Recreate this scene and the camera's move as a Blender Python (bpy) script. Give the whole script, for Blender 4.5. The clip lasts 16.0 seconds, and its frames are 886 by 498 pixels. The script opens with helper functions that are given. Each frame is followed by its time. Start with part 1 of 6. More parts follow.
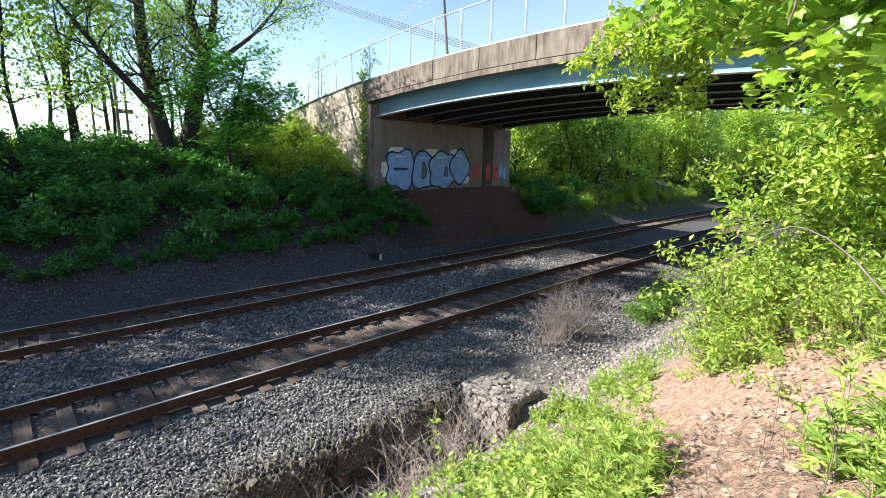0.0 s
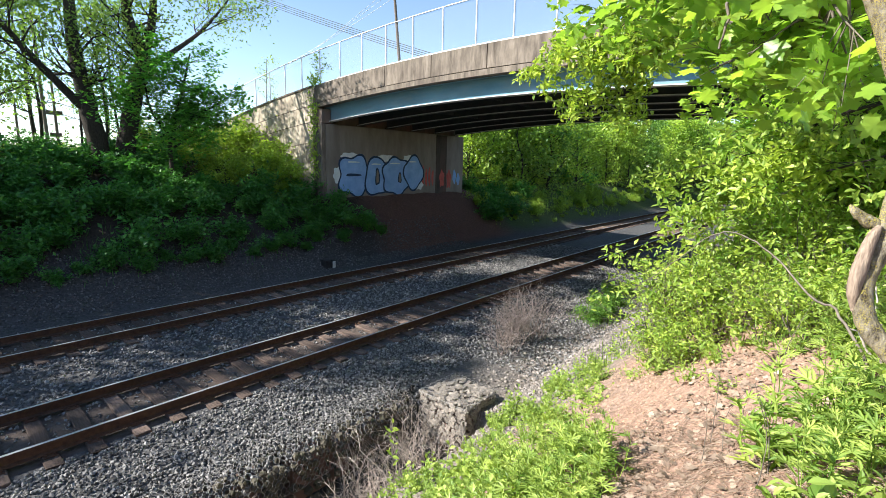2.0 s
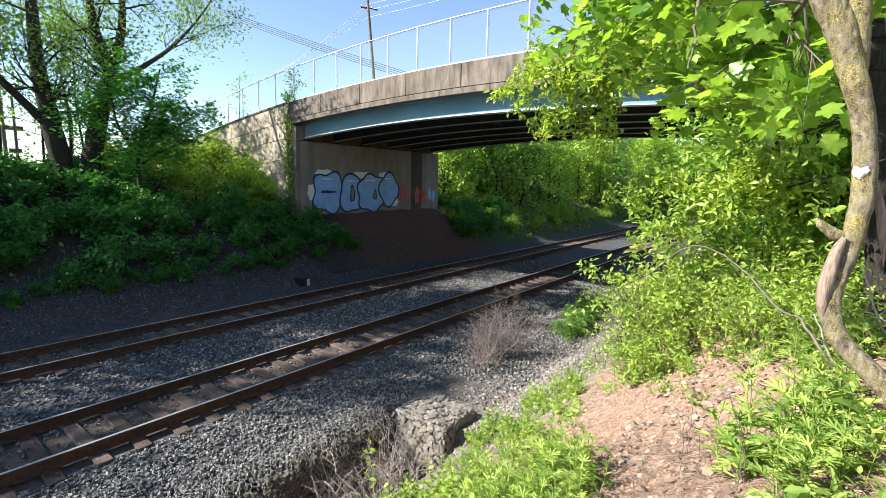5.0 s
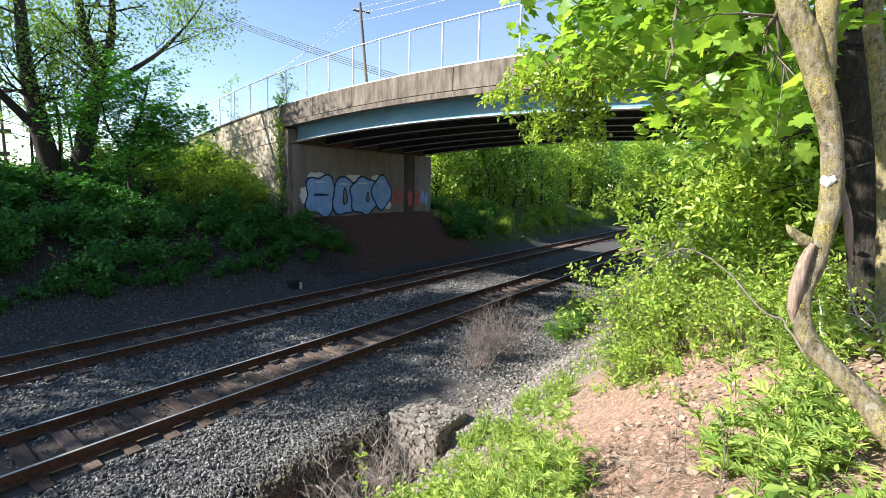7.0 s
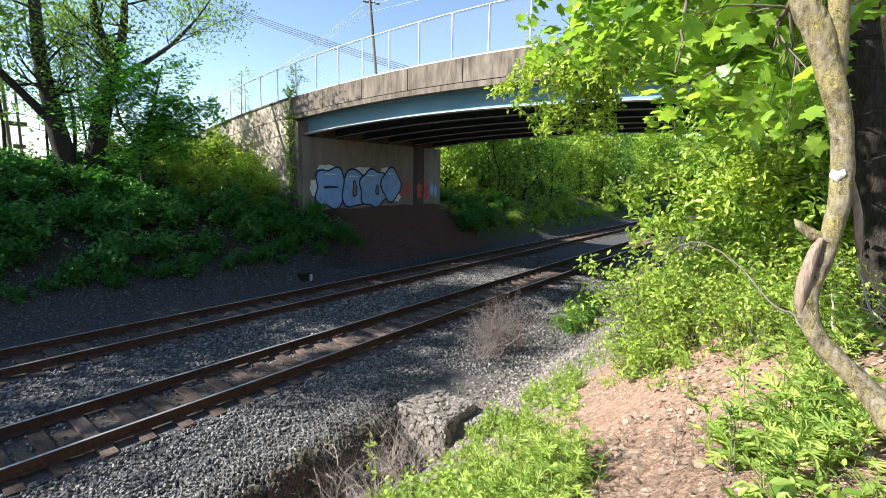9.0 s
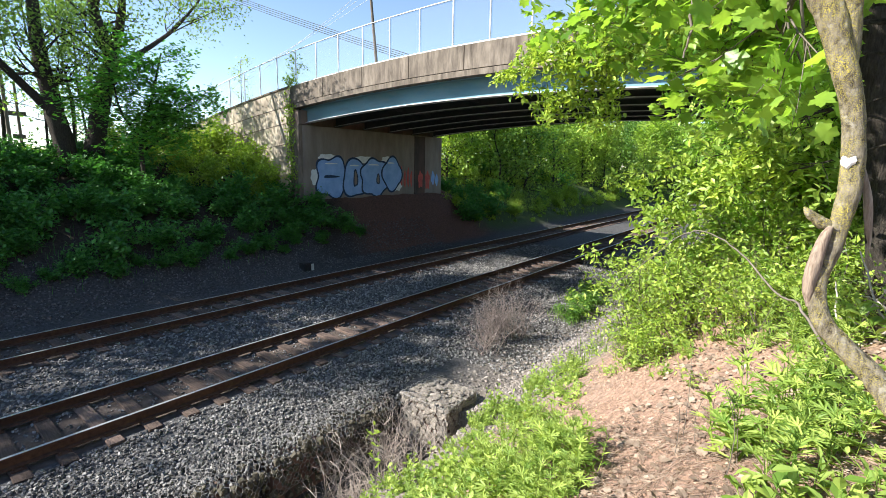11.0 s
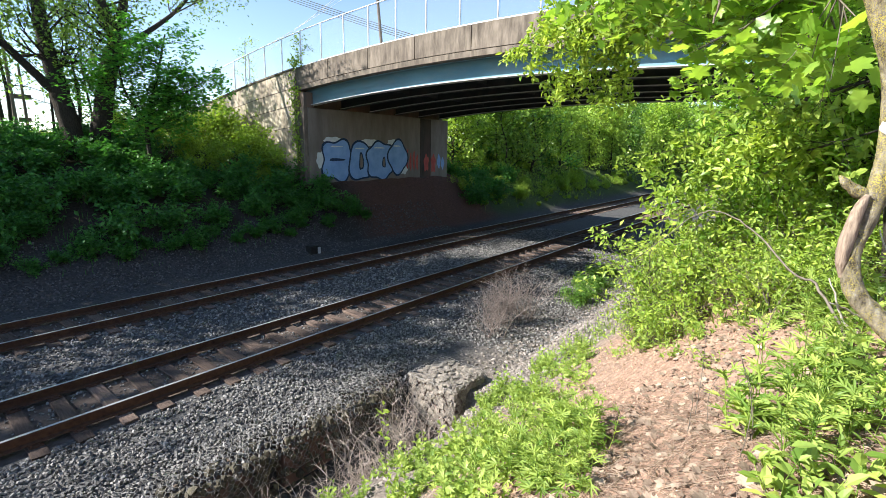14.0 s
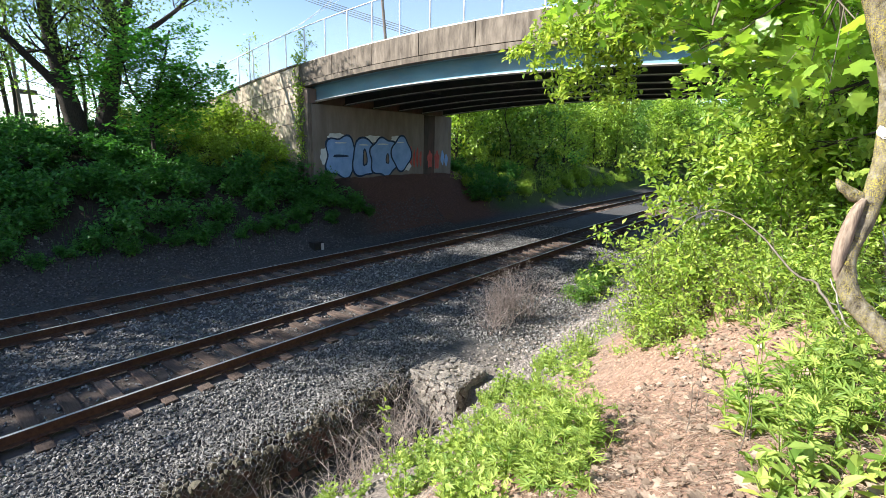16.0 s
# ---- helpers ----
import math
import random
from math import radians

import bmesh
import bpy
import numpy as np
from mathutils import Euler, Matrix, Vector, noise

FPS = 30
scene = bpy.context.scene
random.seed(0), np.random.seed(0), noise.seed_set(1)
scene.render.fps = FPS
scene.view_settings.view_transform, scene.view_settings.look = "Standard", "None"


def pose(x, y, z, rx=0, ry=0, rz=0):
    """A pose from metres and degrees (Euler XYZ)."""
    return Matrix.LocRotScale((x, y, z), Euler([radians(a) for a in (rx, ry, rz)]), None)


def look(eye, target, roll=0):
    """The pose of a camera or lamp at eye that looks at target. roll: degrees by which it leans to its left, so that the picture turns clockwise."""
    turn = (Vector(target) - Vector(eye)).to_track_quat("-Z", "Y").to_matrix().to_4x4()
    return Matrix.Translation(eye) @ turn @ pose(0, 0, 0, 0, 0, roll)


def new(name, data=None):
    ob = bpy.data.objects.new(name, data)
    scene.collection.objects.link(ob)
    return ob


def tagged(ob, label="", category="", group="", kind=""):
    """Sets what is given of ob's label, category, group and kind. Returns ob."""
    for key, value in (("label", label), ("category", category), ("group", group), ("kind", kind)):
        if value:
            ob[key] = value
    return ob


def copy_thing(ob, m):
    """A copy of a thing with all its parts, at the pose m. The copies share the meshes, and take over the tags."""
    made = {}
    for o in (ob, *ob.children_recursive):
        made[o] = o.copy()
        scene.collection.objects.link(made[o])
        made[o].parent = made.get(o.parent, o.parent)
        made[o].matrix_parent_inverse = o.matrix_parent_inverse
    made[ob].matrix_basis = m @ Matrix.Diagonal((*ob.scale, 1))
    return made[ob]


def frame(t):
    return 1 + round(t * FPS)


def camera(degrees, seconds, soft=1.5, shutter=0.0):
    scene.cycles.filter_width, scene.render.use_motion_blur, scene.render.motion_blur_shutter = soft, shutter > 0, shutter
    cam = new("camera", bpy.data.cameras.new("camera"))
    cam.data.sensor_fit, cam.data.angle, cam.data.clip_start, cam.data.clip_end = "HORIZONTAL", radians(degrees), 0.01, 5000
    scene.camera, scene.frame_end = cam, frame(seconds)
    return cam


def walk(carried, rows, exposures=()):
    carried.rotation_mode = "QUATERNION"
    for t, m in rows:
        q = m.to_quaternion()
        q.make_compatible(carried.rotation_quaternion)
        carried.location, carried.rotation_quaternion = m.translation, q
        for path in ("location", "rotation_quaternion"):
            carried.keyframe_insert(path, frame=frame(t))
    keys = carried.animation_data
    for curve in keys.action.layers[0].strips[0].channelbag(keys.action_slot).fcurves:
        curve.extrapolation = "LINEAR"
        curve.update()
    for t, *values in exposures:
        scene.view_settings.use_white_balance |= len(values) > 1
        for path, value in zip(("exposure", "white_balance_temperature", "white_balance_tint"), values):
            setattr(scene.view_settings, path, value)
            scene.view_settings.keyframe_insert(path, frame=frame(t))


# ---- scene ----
cam = camera(87.0, 16.0, 0.7)

PATH = [
    (0, (0.005, 0.006, 4.305), (-1.414, 1.365, 3.929), 1.1),
    (0.5, (-0.005, 0.014, 4.313), (-1.387, 1.416, 3.959), 1.2),
    (1, (0.011, -0.002, 4.34), (-1.339, 1.433, 3.997), 1.3),
    (1.5, (0.02, 0.013, 4.342), (-1.294, 1.479, 3.989), 1.3),
    (2, (0.001, 0.005, 4.331), (-1.281, 1.5, 3.982), 1.3),
    (2.5, (-0.018, 0.021, 4.329), (-1.276, 1.542, 4.008), 1.3),
    (3, (-0.017, 0.021, 4.327), (-1.264, 1.557, 4.031), 1.3),
    (3.5, (-0.018, 0.015, 4.324), (-1.255, 1.56, 4.038), 1.3),
    (4, (-0.02, 0.008, 4.324), (-1.246, 1.563, 4.044), 1.3),
    (6.5, (0.004, -0.002, 4.33), (-1.188, 1.58, 4.056), 1.2),
    (7, (0.026, -0.008, 4.344), (-1.162, 1.579, 4.078), 1.2),
    (7.5, (0.021, -0.015, 4.341), (-1.167, 1.572, 4.081), 1.2),
    (8, (0.027, -0.019, 4.344), (-1.165, 1.564, 4.078), 1.2),
    (8.5, (0.035, -0.003, 4.352), (-1.167, 1.571, 4.071), 1.3),
    (9, (0.042, -0.018, 4.35), (-1.174, 1.541, 4.051), 1.2),
    (9.5, (0.023, -0.029, 4.342), (-1.199, 1.522, 4.027), 1.1),
    (10, (0.035, -0.017, 4.351), (-1.188, 1.531, 4.022), 1.1),
    (12.5, (0.005, -0.021, 4.337), (-1.202, 1.532, 3.974), 0.9),
    (13, (-0.005, -0.029, 4.32), (-1.236, 1.502, 3.942), 0.9),
    (13.5, (-0.083, -0.065, 4.272), (-1.311, 1.463, 3.874), 0.9),
    (14, (-0.03, -0.042, 4.297), (-1.253, 1.487, 3.887), 1.0),
    (14.5, (-0.013, -0.047, 4.319), (-1.234, 1.482, 3.903), 1.0),
    (15, (-0.009, -0.042, 4.321), (-1.229, 1.487, 3.903), 1.1),
    (15.5, (0.004, -0.044, 4.329), (-1.209, 1.487, 3.898), 1.1),
    (16, (-0.009, -0.036, 4.315), (-1.241, 1.481, 3.89), 1.2),
]
walk(cam, [(t, look(eye, target, roll)) for t, eye, target, roll in PATH], [(0, 1.52), (1, 1.44), (2, 1.42), (4, 1.41), (6.5, 1.37), (8, 1.36), (12.5, 1.4), (16, 1.42)])

# ---------------------------------------------------------------- world, sun
SUN_EL, SUN_AZ = 36.0, 40.0          # azimuth from -Y towards -X
world = bpy.data.worlds.new("world")
scene.world = world
world.use_nodes = True
wn = world.node_tree.nodes
sky = wn.new("ShaderNodeTexSky")
sky.sky_type, sky.sun_disc = "NISHITA", False
sky.sun_elevation, sky.sun_rotation = radians(SUN_EL), radians(180 + SUN_AZ)
sky.air_density, sky.dust_density, sky.ozone_density = 0.85, 0.05, 0.9
world.node_tree.links.new(sky.outputs[0], wn["Background"].inputs[0])
wn["Background"].inputs[1].default_value = 0.102
sun = new("sun", bpy.data.lights.new("sun", "SUN"))
sun.data.energy, sun.data.angle, sun.data.color = 5.0, radians(0.55), (1.0, 0.96, 0.89)
sun_dir = Vector((-math.sin(radians(SUN_AZ)) * math.cos(radians(SUN_EL)),
                  -math.cos(radians(SUN_AZ)) * math.cos(radians(SUN_EL)), math.sin(radians(SUN_EL))))
sun.matrix_world = look(sun_dir * 60, (0, 0, 0))

# ---------------------------------------------------------------- materials


def material(name):
    m = bpy.data.materials.new(name)
    m.use_nodes = True
    return m, m.node_tree.nodes, m.node_tree.links, m.node_tree.nodes["Principled BSDF"]


def add_node(nodes, kind, **values):
    n = nodes.new(kind)
    for k, v in values.items():
        n.inputs[k].default_value = v
    return n


def ramp(nodes, links, source, stops):
    r = nodes.new("ShaderNodeValToRGB")
    e = r.color_ramp.elements
    while len(e) < len(stops):
        e.new(0.5)
    for el, (p, c) in zip(e, stops):
        el.position, el.color = p, (*c, 1)
    links.new(source, r.inputs[0])
    return r.outputs[0]


def mixed(nodes, links, fac, a, b, blend="MIX"):
    m = nodes.new("ShaderNodeMix")
    m.data_type, m.blend_type = "RGBA", blend
    for src, i in ((fac, 0), (a, 6), (b, 7)):
        if isinstance(src, (int, float)):
            m.inputs[i].default_value = src
        elif isinstance(src, tuple):
            m.inputs[i].default_value = (*src, 1)
        else:
            links.new(src, m.inputs[i])
    return m.outputs[2]


def surface(name, dark, light, scale=3.0, rough=0.85, metal=0.0, bump=0.4, bump_scale=40.0, stain=None, stain_scale=0.6,
            stain_amount=0.5, stretch=(1, 1, 1), vary=0.0, islands=0.0, spec=0.3, bump_dist=0.02):
    """Two-scale noise surface in object space; vary: by object; islands: by loose piece."""
    m, nodes, links, p = material(name)
    co = nodes.new("ShaderNodeTexCoord")
    mp = nodes.new("ShaderNodeMapping")
    mp.inputs["Scale"].default_value = stretch
    links.new(co.outputs["Object"], mp.inputs["Vector"])
    n1 = add_node(nodes, "ShaderNodeTexNoise", Scale=scale, Detail=8.0, Roughness=0.65)
    links.new(mp.outputs[0], n1.inputs["Vector"])
    col = ramp(nodes, links, n1.outputs["Fac"], [(0.3, dark), (0.7, light)])
    if stain:
        n2 = add_node(nodes, "ShaderNodeTexNoise", Scale=stain_scale, Detail=6.0, Roughness=0.7)
        links.new(mp.outputs[0], n2.inputs["Vector"])
        f = ramp(nodes, links, n2.outputs["Fac"], [(0.45, (0, 0, 0)), (0.7, (stain_amount,) * 3)])
        col = mixed(nodes, links, f, col, stain)
    for amount, kind, out in ((vary, "ShaderNodeObjectInfo", "Random"), (islands, "ShaderNodeNewGeometry", "Random Per Island")):
        if amount:
            src = nodes.new(kind).outputs[out]
            v = ramp(nodes, links, src, [(0, (1 - amount,) * 3), (1, (1 + amount,) * 3)])
            col = mixed(nodes, links, 1.0, col, v, "MULTIPLY")
    links.new(col, p.inputs["Base Color"])
    p.inputs["Roughness"].default_value, p.inputs["Metallic"].default_value = rough, metal
    p.inputs["Specular IOR Level"].default_value = spec
    if bump:
        n3 = add_node(nodes, "ShaderNodeTexNoise", Scale=bump_scale, Detail=6.0, Roughness=0.6)
        links.new(mp.outputs[0], n3.inputs["Vector"])
        b = add_node(nodes, "ShaderNodeBump", Strength=bump, Distance=bump_dist)
        links.new(n3.outputs["Fac"], b.inputs["Height"])
        links.new(b.outputs[0], p.inputs["Normal"])
    return m


def foliage(name, low, high, glow, translucency=0.4, rough=0.45):
    """Leaf: colour by piece, light passing through the blade."""
    m, nodes, links, p = material(name)
    g = nodes.new("ShaderNodeNewGeometry")
    oi = nodes.new("ShaderNodeObjectInfo")
    add = nodes.new("ShaderNodeMath")
    add.operation = "ADD"
    links.new(g.outputs["Random Per Island"], add.inputs[0])
    links.new(oi.outputs["Random"], add.inputs[1])
    fr = nodes.new("ShaderNodeMath")
    fr.operation = "FRACT"
    links.new(add.outputs[0], fr.inputs[0])
    co = nodes.new("ShaderNodeTexCoord")
    n1 = add_node(nodes, "ShaderNodeTexNoise", Scale=0.9, Detail=3.0)
    links.new(co.outputs["Object"], n1.inputs["Vector"])
    col = ramp(nodes, links, fr.outputs[0], [(0.0, low), (0.75, high), (1.0, tuple(min(1, c * 1.3) for c in high))])
    shade = ramp(nodes, links, n1.outputs["Fac"], [(0.3, (0.7, 0.75, 0.8)), (0.7, (1.25, 1.15, 1.0))])
    col = mixed(nodes, links, 1.0, col, shade, "MULTIPLY")
    links.new(col, p.inputs["Base Color"])
    p.inputs["Roughness"].default_value = rough
    p.inputs["Specular IOR Level"].default_value = 0.35
    t = nodes.new("ShaderNodeBsdfTranslucent")
    links.new(mixed(nodes, links, 1.0, mixed(nodes, links, 0.5, col, high), glow, "MULTIPLY"), t.inputs["Color"])
    mx = nodes.new("ShaderNodeMixShader")
    mx.inputs[0].default_value = translucency
    links.new(p.outputs[0], mx.inputs[1])
    links.new(t.outputs[0], mx.inputs[2])
    links.new(mx.outputs[0], nodes["Material Output"].inputs["Surface"])
    return m


def ground_material():
    """Soil banded across the cutting: field grass, dark loam, crushed stone, red loam and litter."""
    m, nodes, links, p = material("ground")
    geo = nodes.new("ShaderNodeNewGeometry")
    sep = nodes.new("ShaderNodeSeparateXYZ")
    links.new(geo.outputs["Position"], sep.inputs[0])
    n = add_node(nodes, "ShaderNodeTexNoise", Scale=0.7, Detail=8.0, Roughness=0.7)
    fine = add_node(nodes, "ShaderNodeTexNoise", Scale=14.0, Detail=8.0, Roughness=0.7)
    grit = add_node(nodes, "ShaderNodeTexVoronoi", Scale=16.0)
    for t in (n, fine, grit):
        links.new(geo.outputs["Position"], t.inputs["Vector"])

    def math_node(op, a, b):
        k = nodes.new("ShaderNodeMath")
        k.operation = op
        for i, v in enumerate((a, b)):
            if isinstance(v, (int, float)):
                k.inputs[i].default_value = v
            else:
                links.new(v, k.inputs[i])
        return k.outputs[0]

    wob = math_node("MULTIPLY", math_node("SUBTRACT", n.outputs["Fac"], 0.5), 3.0)
    u = math_node("DIVIDE", math_node("ADD", math_node("ADD", sep.outputs["X"], wob), 40.0), 50.0)
    grass, loam, stone, darkstone = (0.07, 0.10, 0.03), (0.045, 0.036, 0.027), (0.085, 0.085, 0.087), (0.062, 0.06, 0.06)
    red, litter, pale = (0.31, 0.205, 0.155), (0.24, 0.175, 0.12), (0.20, 0.172, 0.15)
    base = ramp(nodes, links, u, [(0.18, grass), (0.26, loam), (0.40, loam), (0.45, darkstone), (0.52, stone), (0.675, stone),
                                  (0.70, pale), (0.735, pale), (0.765, red), (0.80, red), (0.83, litter), (0.98, (0.1, 0.12, 0.04))])
    # bare red-brown earth of the slope below the abutment
    near = nodes.new("ShaderNodeMapRange")
    near.inputs["From Min"].default_value, near.inputs["From Max"].default_value = 15.2, 17.4
    links.new(math_node("ADD", sep.outputs["Y"], wob), near.inputs["Value"])
    far = nodes.new("ShaderNodeMapRange")
    far.inputs["From Min"].default_value, far.inputs["From Max"].default_value = 28.5, 26.5
    links.new(math_node("ADD", sep.outputs["Y"], wob), far.inputs["Value"])
    side = nodes.new("ShaderNodeMapRange")
    side.inputs["From Min"].default_value, side.inputs["From Max"].default_value = -16.6, -17.4
    links.new(sep.outputs["X"], side.inputs["Value"])
    berm = math_node("MULTIPLY", math_node("MULTIPLY", near.outputs[0], far.outputs[0]), side.outputs[0])
    base = mixed(nodes, links, berm, base, (0.12, 0.068, 0.052))
    verge = nodes.new("ShaderNodeMapRange")
    verge.inputs["From Min"].default_value, verge.inputs["From Max"].default_value = 26.5, 28.5
    links.new(math_node("ADD", sep.outputs["Y"], wob), verge.inputs["Value"])
    side2 = nodes.new("ShaderNodeMapRange")
    side2.inputs["From Min"].default_value, side2.inputs["From Max"].default_value = -16.6, -17.6
    links.new(math_node("ADD", sep.outputs["X"], math_node("MULTIPLY", wob, 0.3)), side2.inputs["Value"])
    base = mixed(nodes, links, math_node("MULTIPLY", verge.outputs[0], side2.outputs[0]), base, (0.06, 0.085, 0.03))
    speck = ramp(nodes, links, fine.outputs["Fac"], [(0.3, (0.55, 0.55, 0.55)), (0.72, (1.45, 1.42, 1.38))])
    base = mixed(nodes, links, 1.0, base, speck, "MULTIPLY")
    cell = ramp(nodes, links, grit.outputs["Color"], [(0.1, (0.75, 0.75, 0.75)), (0.9, (1.25, 1.25, 1.25))])
    base = mixed(nodes, links, 0.8, base, cell, "MULTIPLY")
    links.new(base, p.inputs["Base Color"])
    p.inputs["Roughness"].default_value = 0.95
    p.inputs["Specular IOR Level"].default_value = 0.15
    b1 = add_node(nodes, "ShaderNodeBump", Strength=0.45, Distance=0.03)
    links.new(grit.outputs["Distance"], b1.inputs["Height"])
    b2 = add_node(nodes, "ShaderNodeBump", Strength=0.7, Distance=0.06)
    links.new(fine.outputs["Fac"], b2.inputs["Height"])
    links.new(b1.outputs[0], b2.inputs["Normal"])
    links.new(b2.outputs[0], p.inputs["Normal"])
    return m


M_GROUND = ground_material()
M_STONE = surface("ballast_stone", (0.05, 0.05, 0.05), (0.29, 0.277, 0.262), 7, 0.8, bump=0.5, bump_scale=60, islands=0.6)
# Darker tone of the ballast stone for the far slope.
M_BANKSTONE = surface("dark_bank_stone", (0.045, 0.043, 0.042), (0.17, 0.162, 0.155), 7, 0.9, bump=0.5, bump_scale=60, islands=0.4)
M_RUBBLE = surface("rubble_stone", (0.12, 0.105, 0.093), (0.29, 0.255, 0.228), 9, 0.9, bump=0.5, bump_scale=60, islands=0.55)
M_BASALT = surface("basket_stone", (0.13, 0.113, 0.094), (0.40, 0.35, 0.30), 7, 0.85, bump=0.6, bump_scale=40, vary=0.35, islands=0.2)
M_RUST = surface("rusty_rail_steel", (0.055, 0.028, 0.018), (0.13, 0.065, 0.038), 12, 0.8, 0.15, bump=0.3, bump_scale=90, stain=(0.04, 0.025, 0.02))
M_POLISH = surface("worn_rail_head", (0.50, 0.50, 0.50), (0.68, 0.68, 0.68), 3, 0.5, 0.85, bump=0.05, stretch=(1, 0.1, 1))
M_TIE = surface("weathered_sleeper_wood", (0.055, 0.037, 0.03), (0.19, 0.135, 0.107), 5, 0.9, bump=0.6, bump_scale=25, stretch=(0.5, 6, 6),
                stain=(0.06, 0.045, 0.04), stain_scale=3, vary=0.4)
M_CONC = surface("weathered_concrete", (0.07, 0.057, 0.046), (0.27, 0.226, 0.182), 5.0, 0.92, bump=0.35, bump_scale=35, stain=(0.085, 0.068, 0.055), stain_scale=1.6,
                 stain_amount=0.9, stretch=(1, 1, 0.22), vary=0.08)
M_WING = surface("cream_wing_concrete", (0.27, 0.225, 0.17), (0.60, 0.52, 0.41), 3.5, 0.92, bump=0.4, bump_scale=30, stain=(0.11, 0.088, 0.068), stain_scale=1.2,
                 stain_amount=0.8, stretch=(1, 1, 0.4), vary=0.08)
M_CONC2 = surface("abutment_concrete", (0.165, 0.145, 0.122), (0.28, 0.25, 0.218), 1.2, 0.92, bump=0.3, bump_scale=30, stain=(0.13, 0.10, 0.08), stain_scale=0.7,
                  stain_amount=0.6, stretch=(1, 1, 0.3))
# Dark concrete with red mottling; basket cores use it as shade between stones.
M_CONC3 = surface("dark_mottled_concrete", (0.09, 0.072, 0.06), (0.19, 0.15, 0.125), 1.6, 0.9, bump=0.3, bump_scale=30, stain=(0.25, 0.09, 0.07), stain_scale=0.8, stretch=(1, 1, 0.2))
M_STREAK = surface("water_streaked_concrete", (0.035, 0.03, 0.026), (0.10, 0.085, 0.072), 1.6, 0.9, bump=0.3, bump_scale=30, stain=(0.15, 0.07, 0.055), stain_scale=0.8, stretch=(1, 1, 0.2))
# Slab concrete darkened to near black for the shade beneath the deck.
M_SLABSHADE = surface("shaded_slab_concrete", (0.014, 0.013, 0.012), (0.038, 0.034, 0.031), 1.5, 0.92, bump=0.3, bump_scale=25)
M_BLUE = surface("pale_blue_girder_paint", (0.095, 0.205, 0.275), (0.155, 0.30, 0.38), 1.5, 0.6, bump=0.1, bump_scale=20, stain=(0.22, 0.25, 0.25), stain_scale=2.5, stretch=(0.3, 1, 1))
# Girder paint darkened for the shade under the deck, with rust stains.
M_SHADESTEEL = surface("shaded_girder_paint", (0.024, 0.034, 0.04), (0.05, 0.066, 0.076), 2, 0.65, bump=0.15, bump_scale=20, stain=(0.06, 0.04, 0.03), stain_scale=2)
# Pale colour stands for light catching the flange rims.
M_FLANGE = surface("lit_flange_paint", (0.48, 0.52, 0.54), (0.68, 0.72, 0.74), 3, 0.55, bump=0.1, stain=(0.35, 0.3, 0.27), stain_scale=4, stretch=(0.4, 1, 1))
M_GALV = surface("galvanised_steel", (0.60, 0.60, 0.60), (0.80, 0.80, 0.80), 8, 0.45, 0.25, bump=0.05)
M_ASPHALT = surface("asphalt", (0.04, 0.04, 0.042), (0.065, 0.065, 0.065), 6, 0.9, bump=0.4, bump_scale=120)
M_WIRE = surface("zinc_wire", (0.22, 0.21, 0.195), (0.42, 0.40, 0.375), 20, 0.5, 0.4, bump=0)
M_CABLE = surface("black_cable", (0.03, 0.03, 0.032), (0.06, 0.06, 0.06), 5, 0.6, bump=0)
M_POLE = surface("grey_pole_wood", (0.09, 0.07, 0.055), (0.19, 0.155, 0.125), 4, 0.9, bump=0.5, bump_scale=20, stretch=(4, 4, 0.4))
M_BARK = surface("dark_bark", (0.016, 0.013, 0.01), (0.075, 0.062, 0.05), 14, 0.95, bump=1.0, bump_scale=26, stretch=(3, 3, 0.6), bump_dist=0.05)


